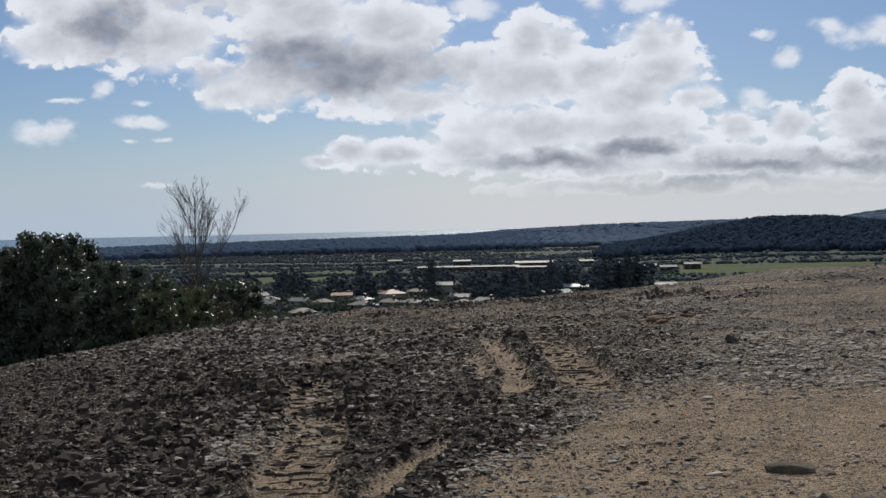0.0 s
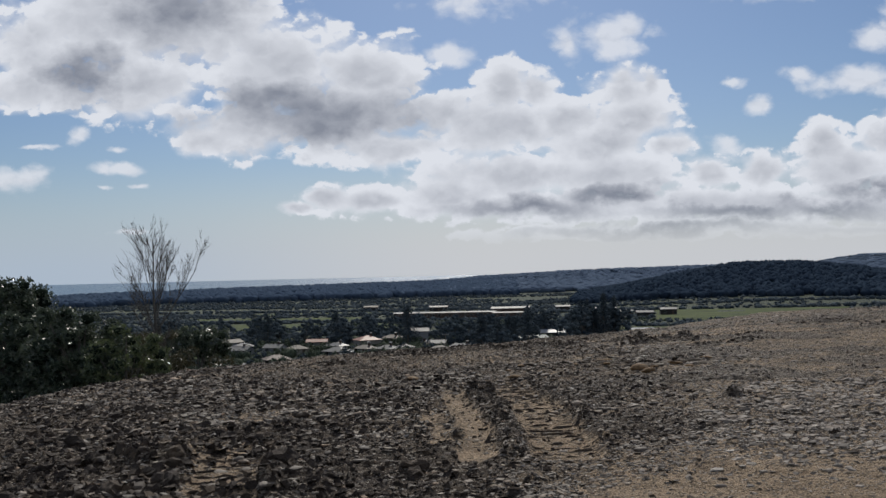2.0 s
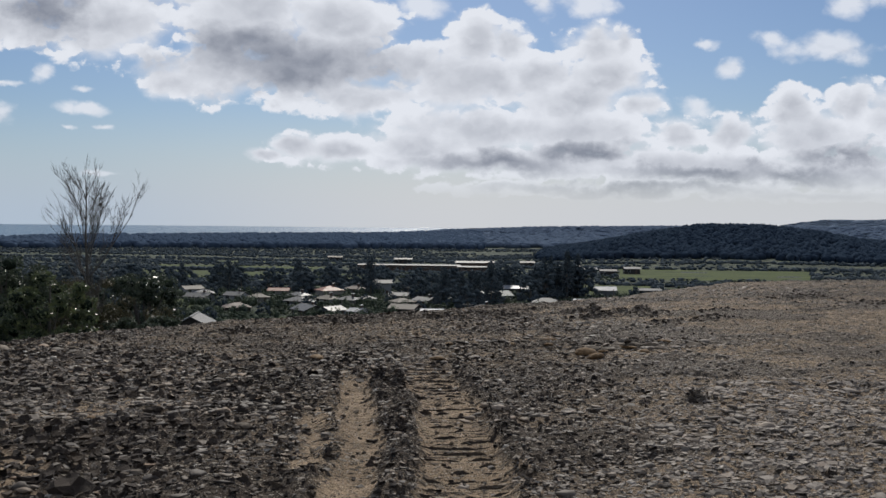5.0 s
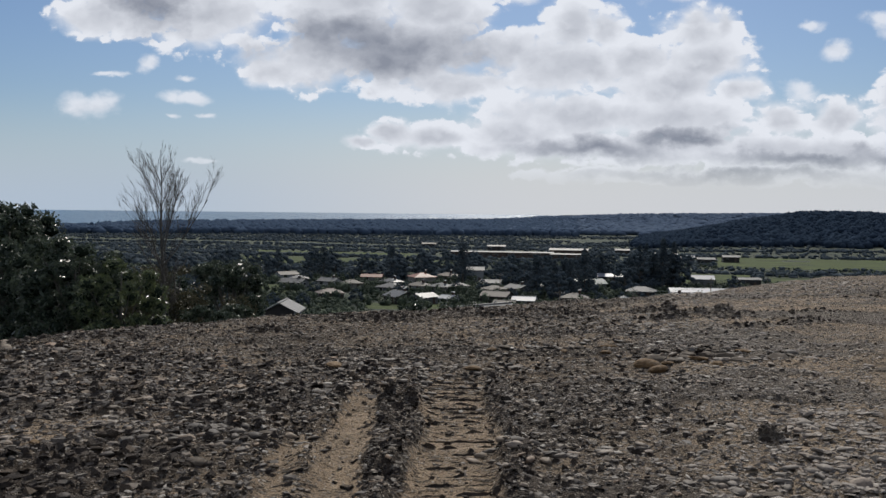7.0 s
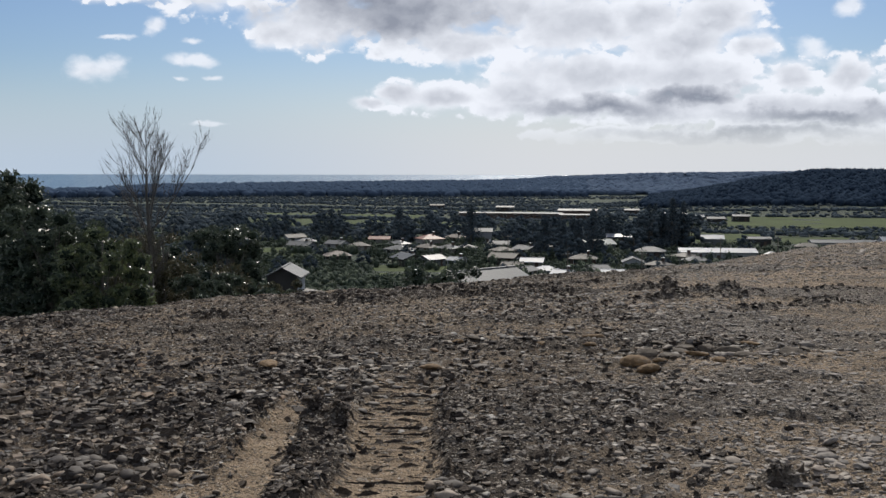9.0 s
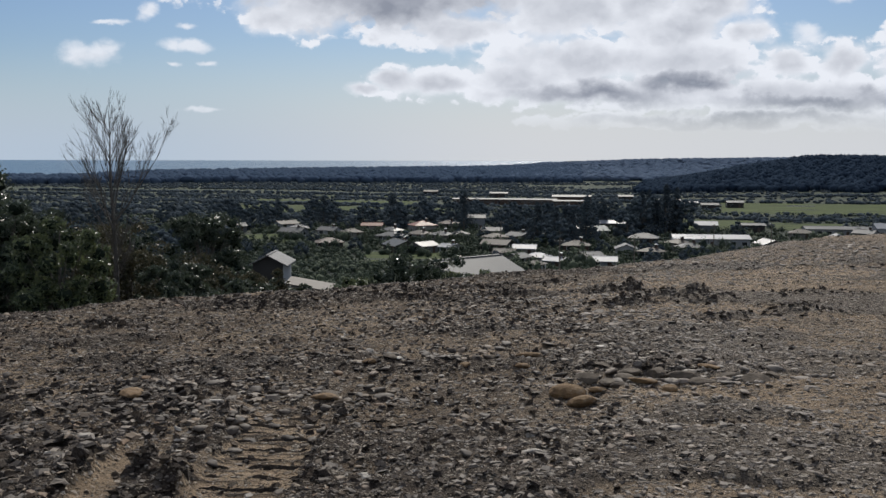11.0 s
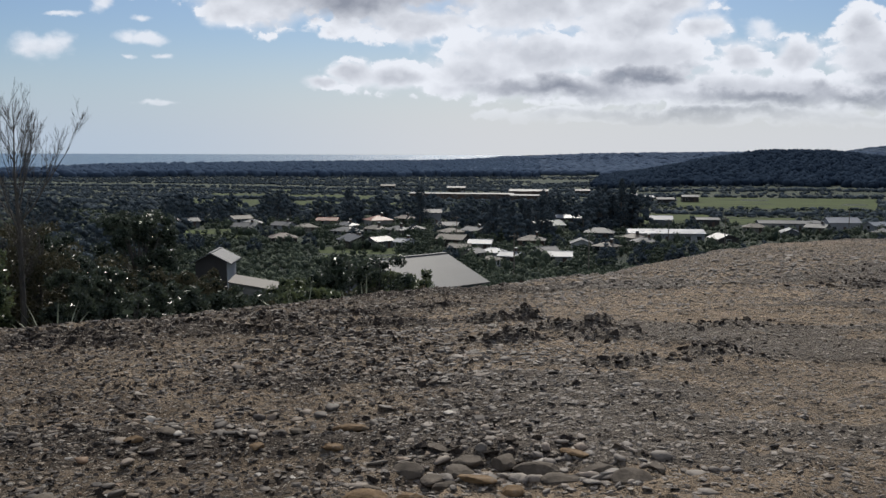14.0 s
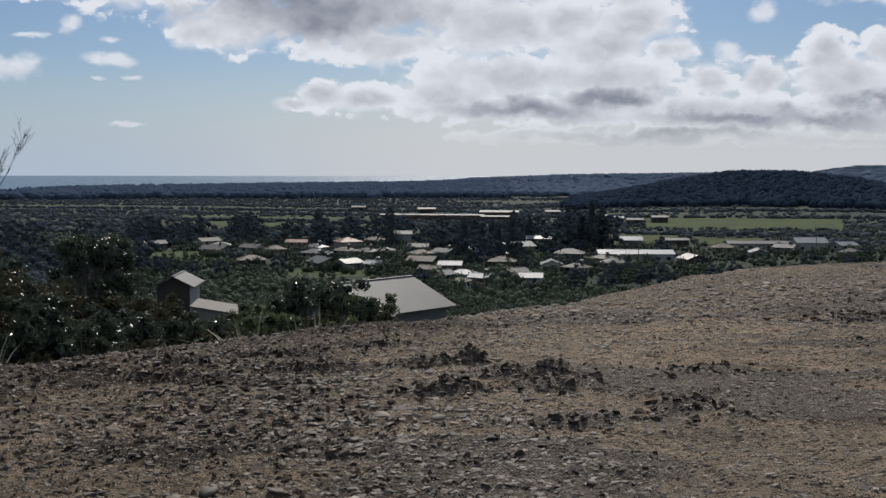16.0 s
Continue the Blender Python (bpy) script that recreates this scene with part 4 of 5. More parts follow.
bare_tree(-19.4, 47.3, 111)


def shrub(x, y, height, width, seed, leaves, label, size=0.14, clumps=44, per=76):
    return broadleaf("shrub", x, y, height, width, seed, leaves, 0.0, clumps, per, size, label, "shrub", 0.25, "shrubs on the slope")


SHRUB_ROWS = [(-9.9, 71, 6.2, 2.4, 2), (-8.3, 72, 5.2, 2.2, 0), (-11.8, 71, 6.3, 2.4, 2), (-7.2, 72.0, 3.4, 1.5, 2), (-9.2, 73.5, 4.8, 2.3, 0), (-14.2, 70, 4.6, 2.0, 0),
              (-10.8, 74, 5.4, 2.0, 0), (-16.4, 74, 4.6, 2.2, 0), (-17.6, 48.6, 3.6, 1.7, 1), (-16.6, 46.0, 2.6, 1.4, 1), (-20.6, 46.2, 3.4, 1.5, 0), (-16.5, 51.0, 4.2, 1.5, 2),
              (-14.5, 52.5, 2.6, 1.5, 1), (-12.6, 51.0, 2.2, 1.6, 2), (-18.0, 58.0, 4.4, 2.0, 2), (-21.5, 62.0, 4.6, 2.1, 2)]
SHRUB_ROWS += [(-24.5, 66.0, 4.2, 2.2, 0), (-15.5, 62.0, 3.8, 2.0, 2), (-17.5, 68.0, 3.4, 2.0, 2), (-13.0, 58.0, 2.6, 1.7, 1), (-10.6, 52.0, 2.0, 1.3, 0), (-8.6, 55.0, 2.2, 1.2, 1),
               (-25.0, 75, 7.0, 2.6, 1), (-23.6, 76, 6.6, 2.4, 1), (-27.2, 77, 7.4, 2.6, 2), (-21.9, 76.5, 4.7, 1.9, 1), (-29.6, 83, 6.2, 2.2, 2), (-26.5, 86, 5.4, 2.0, 1),
               (-20.0, 78, 3.4, 1.8, 0), (-36.2, 108.5, 6.1, 1.8, 1), (-34.7, 107.2, 6.0, 1.5, 2), (-33.5, 104.8, 4.9, 1.3, 1)]
KINDS = [(LEAF_GREEN, "green leafy shrub on the slope under the brow"), (LEAF_OLIVE, "olive brown shrub with thin twiggy foliage"), (LEAF_DARK, "dark dense shrub on the slope under the brow")]
for k, (x, y, h, w, kind) in enumerate(SHRUB_ROWS):
    shrub(x, y, h, w, 130 + k, *KINDS[kind])

# the shrubbery between the two near houses
for k in range(64):
    rng = np.random.default_rng(400 + k)
    y = rng.uniform(62, 112)
    x = -0.268 * (y - 12) + 2.4 + rng.uniform(-0.085, 0.09) * (y - 12)
    if -13 < x < -2 and y > 76:
        continue
    if x < -22 and 88 < y < 114:
        continue
    kind = (0, 0, 0, 1, 2)[int(rng.integers(0, 5))]
    shrub(float(x), float(y), float(rng.uniform(2.4, 4.2)), float(rng.uniform(1.6, 2.6)), 450 + k, *KINDS[kind], 0.18, 34, 52)


def clump_field(name, places, heights, widths, cards, size, leaves, label, seed, core=0.78):
    """Far scrub or woods: rounded crowns with loose sprays about them, in one mesh."""
    rng = np.random.default_rng(seed)
    n = len(places)
    girth = np.stack([widths, widths, heights * 0.8], 1) * core
    crowns = puffs(places + np.stack([0 * widths, 0 * widths, heights * 0.36], 1), girth, rng, 1.0, 0.28)
    d = rng.normal(size=(n, cards, 3))
    d /= np.linalg.norm(d, axis=2, keepdims=True)
    d *= rng.uniform(core * core, 1.0, (n, cards, 1)) ** 0.5
    d[..., 2] = d[..., 2] * 0.5 + 0.48
    pts = (places[:, None] + d * np.stack([widths, widths, heights], 1)[:, None]).reshape(-1, 3)
    sprays = in_triangles(*leaf_cards(pts, size, rng))
    return tagged(new(name, mesh_of(name, *joined([crowns, sprays]), leaves, True)), label, "trees", kind="stuff")


def scatter(count, near, far, left, right, seed):
    """Even places over a sector of the plain, by columns of the widest outlook and metres."""
    rng = np.random.default_rng(seed)
    d = np.sqrt(rng.uniform(near ** 2, far ** 2, count))
    b = np.radians(rng.uniform(bearing(left), bearing(right), count))
    x, y = EYE[0] + d * np.sin(b), EYE[1] + d * np.cos(b)
    return x, y, d, b


def woods(name, count, near, far, left, right, seed, height, width, cards, size, leaves, label, keep=None, spread=(0.6, 1.35), core=0.78):
    x, y, d, b = scatter(count, near, far, left, right, seed)
    ok = d < coast_at(np.degrees(b)) - 50
    if keep is not None:
        ok &= keep(x, y, d, b)
    x, y = x[ok], y[ok]
    rng = np.random.default_rng(seed + 1)
    h, w = height * rng.uniform(*spread, len(x)), width * rng.uniform(0.6, 1.4, len(x))
    return clump_field(name, np.stack([x, y, land_z(x, y)], 1), h, w, cards, size, leaves, label, seed + 2, core)


# ---- meadows on the plain ----
MEADOW = material("meadow", lambda n: {"Base Color": n.ramp(n.noise(n.vec("MULTIPLY", n.place(), (0.35, 1.6, 1.0)), 0.07, 7.0, 0.7), (0.32, (0.036, 0.046, 0.026)), (0.5, (0.056, 0.072, 0.031)), (0.68, (0.082, 0.104, 0.036))),
                                       "Roughness": 0.95, "Specular IOR Level": 0.05, "bump": (n.noise(n.place(), 2.0, 4.0, 0.6), 0.5, 0.2)})
MEADOWS = [((-196.7, 509), (-155.9, 507.3), (-176.8, 573.2), (-224.4, 577.6)), ((-90.7, 498.3), (-71.4, 501.6), (-81.8, 551.5), (-102, 560.4)), ((21, 419.1), (55.5, 424), (62.4, 488.3), (23.5, 489.9)),
           ((60.6, 425.5), (87.9, 429), (95.8, 471.3), (67, 473.9)), ((52.2, 541.3), (150.8, 537.2), (178.3, 640.7), (61, 648.4)), ((-132.8, 333.2), (-106.9, 331.9), (-119.6, 368), (-146, 363.4)),
           ((-62.6, 258.8), (-43.1, 264.1), (-51, 308.8), (-75.2, 307)), ((-165.2, 514.2), (-115.1, 515.6), (-135, 571.4), (-171.1, 570.7)),
           ((-215, 596), (-112, 590), (-126, 640), (-240, 648)), ((-240, 690), (-60, 682), (-66, 706), (-258, 718))]


def in_quad(x, y, quad):
    inside = np.ones(np.shape(x), bool)
    for (ax, ay), (bx, by) in zip(quad, quad[1:] + quad[:1]):
        inside &= (bx - ax) * (y - ay) - (by - ay) * (x - ax) > -1.0
    return inside


def build_meadow(quad):
    a, b, c, d = (np.array(p, float) for p in quad)
    s, t = np.meshgrid(np.linspace(0, 1, 24), np.linspace(0, 1, 24))
    s, t = s[..., None], t[..., None]
    p = (a * (1 - s) + b * s) * (1 - t) + (d * (1 - s) + c * s) * t
    p = p + 3.0 * (value_noise(p[..., 0], p[..., 1], 14, 71)[..., None] - 0.5)
    v = np.concatenate([p, land_z(p[..., 0], p[..., 1])[..., None] + 0.12], -1).reshape(-1, 3)
    i = (np.arange(23)[:, None] * 24 + np.arange(23)[None]).ravel()
    me = mesh_of("meadow", v, np.stack([i, i + 1, i + 25, i + 24], 1), MEADOW, True)
    tagged(new("meadow", me), "bright green grass paddock on the plain", "meadow", kind="structure")


for quad in MEADOWS:
    build_meadow(quad)


def open_land(x, y):
    free = np.ones(np.shape(x), bool)
    for quad in MEADOWS:
        free &= ~in_quad(x, y, quad)
    free &= ~((x > -106) & (x < -8) & (y > 588) & (y < 645))
    return free


# ---- houses ----
def iron(name, low, high, rough=0.38):
    return material(name, lambda n: {"Base Color": n.mix(n.noise(n.place(), 0.8, 5.0, 0.6), low, high), "Roughness": rough, "Metallic": 0.0,
                                     "Specular IOR Level": 0.12,
                                     "bump": (n.add("ShaderNodeTexWave", wave_type="BANDS", bands_direction="X", ins={"Vector": n.place(), "Scale": 6.0}).outputs["Fac"], 0.15, 0.02)})


def plain_wall(name, low, high):
    return material(name, lambda n: {"Base Color": n.mix(n.noise(n.place(), 1.2, 5.0, 0.65), low, high), "Roughness": 0.8,
                                     "bump": (n.add("ShaderNodeTexWave", wave_type="BANDS", bands_direction="Z", ins={"Vector": n.place(), "Scale": 2.2}).outputs["Fac"], 0.3, 0.02)})


ROOFS = {"pale": (iron("pale_iron", (0.048, 0.052, 0.056), (0.088, 0.093, 0.098), 0.6), "pale grey iron roof"), "white": (iron("white_iron", (0.17, 0.182, 0.20), (0.25, 0.262, 0.28), 0.5), "white iron roof"),
         "red": (iron("red_iron", (0.127, 0.045, 0.029), (0.184, 0.078, 0.051), 0.55), "rust red roof"), "brown": (iron("brown_tile", (0.058, 0.042, 0.035), (0.098, 0.072, 0.058), 0.6), "brown tiled roof"),
         "dark": (iron("dark_iron", (0.035, 0.040, 0.046), (0.063, 0.069, 0.077), 0.45), "dark grey iron roof"), "green": (iron("green_iron", (0.075, 0.102, 0.096), (0.115, 0.144, 0.134), 0.45), "grey green iron roof"),
         "silver": (iron("silver_iron", (0.066, 0.070, 0.073), (0.090, 0.094, 0.097), 0.6), "pale grey iron roof"),
         "tan": (iron("tan_iron", (0.070, 0.062, 0.052), (0.105, 0.094, 0.080), 0.65), "tan iron roof")}
WALLS = [(plain_wall("cream_boards", (0.156, 0.152, 0.135), (0.205, 0.199, 0.182)), "cream weatherboard"), (plain_wall("white_boards", (0.223, 0.234, 0.245), (0.275, 0.285, 0.295)), "white weatherboard"),
         (plain_wall("brown_brick", (0.052, 0.033, 0.025), (0.082, 0.055, 0.042)), "brown brick"), (plain_wall("grey_boards", (0.082, 0.090, 0.097), (0.119, 0.129, 0.139)), "grey weatherboard"),
         (plain_wall("dark_boards", (0.017, 0.016, 0.015), (0.032, 0.029, 0.028)), "dark stained board")]
GLASS = material("window_glass", lambda n: {"Base Color": (0.02, 0.025, 0.03), "Roughness": 0.08, "Specular IOR Level": 0.8})
TRIM = material("white_trim", lambda n: {"Base Color": n.mix(n.noise(n.place(), 3.0), (0.62, 0.62, 0.60), (0.76, 0.76, 0.74)), "Roughness": 0.5})
WOOD = material("weathered_wood", lambda n: {"Base Color": n.ramp(n.noise(n.vec("MULTIPLY", n.place(), (8.0, 8.0, 0.8)), 3.0, 5.0, 0.6), (0.3, (0.08, 0.065, 0.05)), (0.7, (0.19, 0.165, 0.135))), "Roughness": 0.85})


def solid(points, faces):
    bm = bmesh.new()
    vs = [bm.verts.new(p) for p in points]
    for f in faces:
        bm.faces.new([vs[i] for i in f])
    bmesh.ops.recalc_face_normals(bm, faces=bm.faces)
    return bm


def box(x0, y0, z0, x1, y1, z1):
    return solid([(x0, y0, z0), (x1, y0, z0), (x1, y1, z0), (x0, y1, z0), (x0, y0, z1), (x1, y0, z1), (x1, y1, z1), (x0, y1, z1)],
                 [(0, 1, 2, 3), (4, 5, 6, 7), (0, 1, 5, 4), (1, 2, 6, 5), (2, 3, 7, 6), (3, 0, 4, 7)])


def slab(corners, thick):
    """A roof plane of that thickness over four or three corners."""
    lift = (Vector(corners[1]) - Vector(corners[0])).cross(Vector(corners[2]) - Vector(corners[0])).normalized() * thick
    if lift.z < 0:
        lift = -lift
    k = len(corners)
    pts = [Vector(c) for c in corners] + [Vector(c) + lift for c in corners]
    return solid(pts, [tuple(range(k)), tuple(range(k, 2 * k))] + [(i, (i + 1) % k, k + (i + 1) % k, k + i) for i in range(k)])


def house_walls(w, d, h, rise, foot, gabled):
    x, y = w / 2, d / 2
    pts = [(-x, -y, -foot), (x, -y, -foot), (x, y, -foot), (-x, y, -foot), (-x, -y, h), (x, -y, h), (x, y, h), (-x, y, h)]
    if not gabled:
        return solid(pts, [(0, 1, 2, 3), (4, 5, 6, 7), (0, 1, 5, 4), (1, 2, 6, 5), (2, 3, 7, 6), (3, 0, 4, 7)])
    return solid(pts + [(-x, 0, h + rise), (x, 0, h + rise)],
                 [(0, 1, 2, 3), (0, 1, 5, 4), (2, 3, 7, 6), (1, 2, 6, 9, 5), (3, 0, 4, 8, 7), (4, 5, 9, 8), (6, 7, 8, 9)])


def add_window(house, x, y, z, w, h, along):
    """A framed window on a wall face; along is 'x' for walls that run along x."""
    s = -1 if (y if along == "x" else x) < 0 else 1

    def panel(grow, out0, out1):
        a, b = sorted((s * out0, s * out1))
        if along == "x":
            return box(x - w / 2 - grow, y + a, z - grow, x + w / 2 + grow, y + b, z + h + grow)
        return box(x + a, y - w / 2 - grow, z - grow, x + b, y + w / 2 + grow, z + h + grow)
    win = part("window", panel(0.05, -0.03, 0.05), TRIM, house)
    part("pane", panel(0.0, 0.05, 0.062), GLASS, win)


def house(x, y, w, d, turn, roof, wall, h=2.7, gabled=True, rise=None, chimney=False, name="house", foot=1.6, zero=None, label=None, category="house", group="houses of the village"):
    """A house with its ridge along local x: w long and d deep."""
    rise = d * 0.19 if rise is None else rise
    roof_mat, roof_says = ROOFS[roof]
    wall_mat, wall_says = WALLS[wall]
    ob = new(name)
    ob.matrix_world = pose(x, y, float(land_z(x, y)) + 0.15 if zero is None else zero, 0, 0, turn)
    part("wall", house_walls(w, d, h, rise, foot, gabled), wall_mat, ob)
    o, e = 0.45, 0.5
    X, Y, top, low = w / 2 + o, d / 2 + e, h + rise + 0.04, h - rise * e / (d / 2) + 0.04
    if gabled:
        part("roof", slab([(-X, -Y, low), (X, -Y, low), (X, 0, top), (-X, 0, top)], 0.10), roof_mat, ob)
        part("roof", slab([(X, Y, low), (-X, Y, low), (-X, 0, top), (X, 0, top)], 0.10), roof_mat, ob)
        part("ridge_cap", box(-X, -0.16, top + 0.05, X, 0.16, top + 0.13), roof_mat, ob)
    else:
        R = max(X - Y, 0.3)
        for quad in ([(-X, -Y, low), (X, -Y, low), (R, 0, top), (-R, 0, top)], [(X, Y, low), (-X, Y, low), (-R, 0, top), (R, 0, top)],
                     [(X, -Y, low), (X, Y, low), (R, 0, top)], [(-X, Y, low), (-X, -Y, low), (-R, 0, top)]):
            part("roof", slab(quad, 0.10), roof_mat, ob)
        part("ridge_cap", box(-R, -0.16, top + 0.05, R, 0.16, top + 0.13), roof_mat, ob)
    part("gutter", box(-X, -Y - 0.1, low - 0.08, X, -Y + 0.02, low + 0.06), roof_mat, ob)
    count = max(2, int(w // 3.2))
    for k in range(count):
        wx = -w / 2 + w * (k + 0.5) / count
        if k == count // 2:
            door = part("door", box(wx - 0.5, -d / 2 - 0.06, 0, wx + 0.5, -d / 2 + 0.01, 2.05), WALLS[2][0], ob)
            part("handle", box(wx + 0.34, -d / 2 - 0.12, 0.98, wx + 0.42, -d / 2 - 0.06, 1.06), TRIM, door)
        else:
            add_window(ob, wx, -d / 2, 0.95, min(1.6, w / count - 0.8), 1.15, "x")
    for side in (-1, 1):
        add_window(ob, side * w / 2, 0.0, 0.95, 1.5, 1.15, "y")
    if chimney:
        stack = part("chimney", box(w * 0.2 - 0.35, 0.2, h * 0.8, w * 0.2 + 0.35, 0.9, top + 0.9), WALLS[2][0], ob)
        part("cap", box(w * 0.2 - 0.42, 0.13, top + 0.9, w * 0.2 + 0.42, 0.97, top + 1.02), TRIM, stack)
    return tagged(ob, label or f"{wall_says} house with a {roof_says}", category, group)


def street(rows):
    for k, (x, y, w, d, turn, roof, wall, gabled) in enumerate(rows):
        house(x, y, w * 0.78, d * 0.8, turn + (-24, 16, 32, -38, 8, -14)[k % 6], roof, wall, 2.3, bool(gabled) and k % 4 != 1, chimney=k % 3 == 0)


street([(-113.9, 353.5, 11, 8, 12, "pale", 3, 1), (-89.4, 315.3, 10, 8, 8, "brown", 4, 0), (-93.6, 357.6, 9, 7, -6, "tan", 0, 0), (-103.9, 364.6, 9, 7, 20, "pale", 1, 1), (-94.4, 391.7, 10, 6, -4, "red", 0, 1),
        (-75.8, 344, 11, 8, -15, "pale", 3, 0), (-65, 309, 12, 9, -28, "dark", 4, 1), (-57.3, 306.3, 9, 7, 40, "dark", 3, 1), (-144.9, 375.3, 10, 7, 10, "pale", 3, 1), (-68.3, 355.3, 9, 7, 5, "tan", 1, 1)])
street([(-60, 352.6, 9, 7, -5, "pale", 0, 0), (-54.5, 358.1, 7, 6, 15, "pale", 1, 1), (-40.6, 346.8, 9, 7, 6, "tan", 0, 0), (-33, 353.1, 10, 7, -5, "pale", 3, 1), (-36.2, 318.4, 11, 8, -25, "tan", 4, 1),
        (9, 353.3, 12, 9, 10, "pale", 4, 0), (-12.1, 319.2, 10, 8, 25, "tan", 2, 0), (-6.7, 279.7, 7, 6, 15, "pale", 0, 1), (2.9, 307.8, 8, 7, 60, "pale", 1, 1), (10, 298.2, 8, 6, 5, "tan", 0, 1)])
street([(21.7, 317.1, 9, 7, 35, "pale", 3, 0), (-19.2, 263.9, 8, 6, -10, "white", 1, 1), (-23.7, 258.3, 6, 5, 30, "pale", 0, 1), (-14, 254.4, 6, 5, 15, "white", 3, 1), (-2.7, 258.4, 8, 6, -8, "white", 1, 1),
        (-17.6, 236.7, 5, 4, 0, "tan", 1, 1), (-48.6, 302.5, 6, 5, 4, "white", 1, 1), (72.7, 362.4, 9, 7, 70, "dark", 3, 1), (46.1, 327.9, 10, 8, 75, "dark", 4, 1), (-81.6, 368.5, 9, 7, 12, "dark", 0, 1),
        (-45, 375.2, 9, 7, -12, "pale", 3, 1), (-25.9, 299.5, 8, 6, 12, "white", 0, 1)])
street([(-24.7, 367.3, 8, 7, 30, "green", 1, 1), (-118.3, 371.9, 9, 7, 0, "dark", 3, 1), (-129.5, 390.9, 10, 7, 14, "tan", 1, 1), (-67, 407.2, 9, 7, 10, "brown", 0, 0), (-29, 276.8, 7, 5, -20, "tan", 3, 1),
        (64.9, 385.1, 10, 7, 4, "tan", 0, 1), (87.1, 387.1, 9, 7, -8, "pale", 3, 1), (111.3, 400.9, 10, 7, 12, "white", 1, 1), (104.5, 369.5, 9, 7, 30, "pale", 3, 0), (19.1, 332.3, 8, 6, -10, "tan", 0, 1)])
house(-72.1, 379.7, 8.5, 7.5, 32, "red", 0, 3.6, False, chimney=True, label="cream house with a rust red hipped roof")
house(-55.1, 404.1, 6.5, 6, 8, "pale", 1, 5.0, True, label="narrow two-storey white house among dark trees")
house(-9.6, 373, 11, 8, 30, "green", 3, 3.0, True, label="weatherboard house with a wide grey green gable roof")
house(-0.7, 408.1, 12, 8, 4, "white", 4, 3.4, True, rise=0.9, label="dark walled shed with a gleaming white roof", category="shed")
house(30, 346.3, 24, 9, 4, "white", 1, 3.0, True, rise=1.0, label="long low white hall with a bright iron roof", category="hall")
house(32.9, 402.1, 8, 7, 2, "white", 3, 3.6, True, rise=1.2, label="grey shed with a bright white roof", category="shed")
house(50.8, 410.4, 9, 6, 3, "pale", 4, 3.0, True, rise=0.6, label="open dark shed with a pale roof", category="shed")
house(97.4, 396.2, 11, 8, 5, "white", 1, 3.6, True, rise=1.6, label="white house with a gleaming white roof")
house(81.2, 399.6, 26, 8, 2, "pale", 1, 2.8, True, rise=0.8, label="long low white block with a pale roof", category="hall")
for x, y, w, roof in ((64.4, 600.1, 9, "dark"), (29.1, 615.4, 12, "white"), (48.1, 569.6, 9, "pale"), (39.4, 587.4, 7, "white"), (-82.7, 706.6, 12, "pale"), (-135.4, 731.4, 10, "tan"), (3.7, 666.7, 9, "pale")):
    house(x, y, w, 6, 4, roof, 4, 3.0, True, rise=0.9, name="farm_shed", label=f"small farm shed with a {ROOFS[roof][1]}", category="shed", group="farm sheds")


def long_shed(x0, x1, y, depth, height, rise, bays, label):
    """A factory shed along x with bays of doors and a shallow roof."""
    ob = house((x0 + x1) / 2, y, x1 - x0, depth, 0.5, "pale", 2, height, True, rise, False, "warehouse", label=label, category="warehouse", group="warehouses")
    for k in range(bays):
        px = -(x1 - x0) / 2 + (x1 - x0) * (k + 0.5) / bays
        part("post", box(px - 0.15, -depth / 2 - 0.55, -0.3, px + 0.15, -depth / 2 - 0.25, height), WALLS[2][0], ob)


long_shed(-99, -37, 614, 9, 3.0, 0.5, 16, "long low warehouse with a pale roof and open bays")
long_shed(-38, -18, 606, 8, 2.6, 0.5, 5, "warehouse annexe with a low white roof")
long_shed(-40, -17, 626, 12, 4.4, 0.9, 2, "tall warehouse block with a pale iron roof")

# ---- the two near houses under the brow ----
# dark boards paint the front as shaded, white boards the side as lit
gable = house(-37.9, 118.3, 5.5, 3.4, 99.5, "pale", 4, 4.7, True, rise=0.87, foot=4.0, zero=-15.0, label="tall narrow dark house with a shining grey gable roof", group="near houses")
part("cladding", box(-2.75, -1.76, -1.0, 2.75, -1.715, 4.6), WALLS[1][0], gable, "white painted side wall")
ell = new("shed")
ell.matrix_world = pose(-31.0, 110.2, -15.15, 0, 0, 12.1)
part("wall", solid([(-2.05, -2.8, -3), (2.4, -2.8, -3), (2.4, 2.8, -3), (-2.05, 2.8, -3), (-2.05, -2.8, 3.74), (2.4, -2.8, 2.95), (2.4, 2.8, 2.95), (-2.05, 2.8, 3.74)],
                   [(0, 1, 2, 3), (4, 5, 6, 7), (0, 1, 5, 4), (1, 2, 6, 5), (2, 3, 7, 6), (3, 0, 4, 7)]), WALLS[0][0], ell)
part("roof", slab([(-2.15, -3.1, 3.80), (2.6, -3.1, 2.96), (2.6, 3.1, 2.96), (-2.15, 3.1, 3.80)], 0.1), ROOFS["tan"][0], ell)
add_window(ell, 0.3, -2.8, 1.2, 1.6, 1.1, "x")
add_window(ell, 2.4, 0.2, 1.2, 1.2, 1.1, "y")
tagged(ell, "lean-to shed with a sloping tan iron roof", "shed")
house(-9.8, 82.0, 6.4, 8.0, 231.9, "silver", 3, 3.6, True, rise=1.55, foot=5.0, zero=-10.95, label="white house with a broad pale grey iron roof", group="near houses")
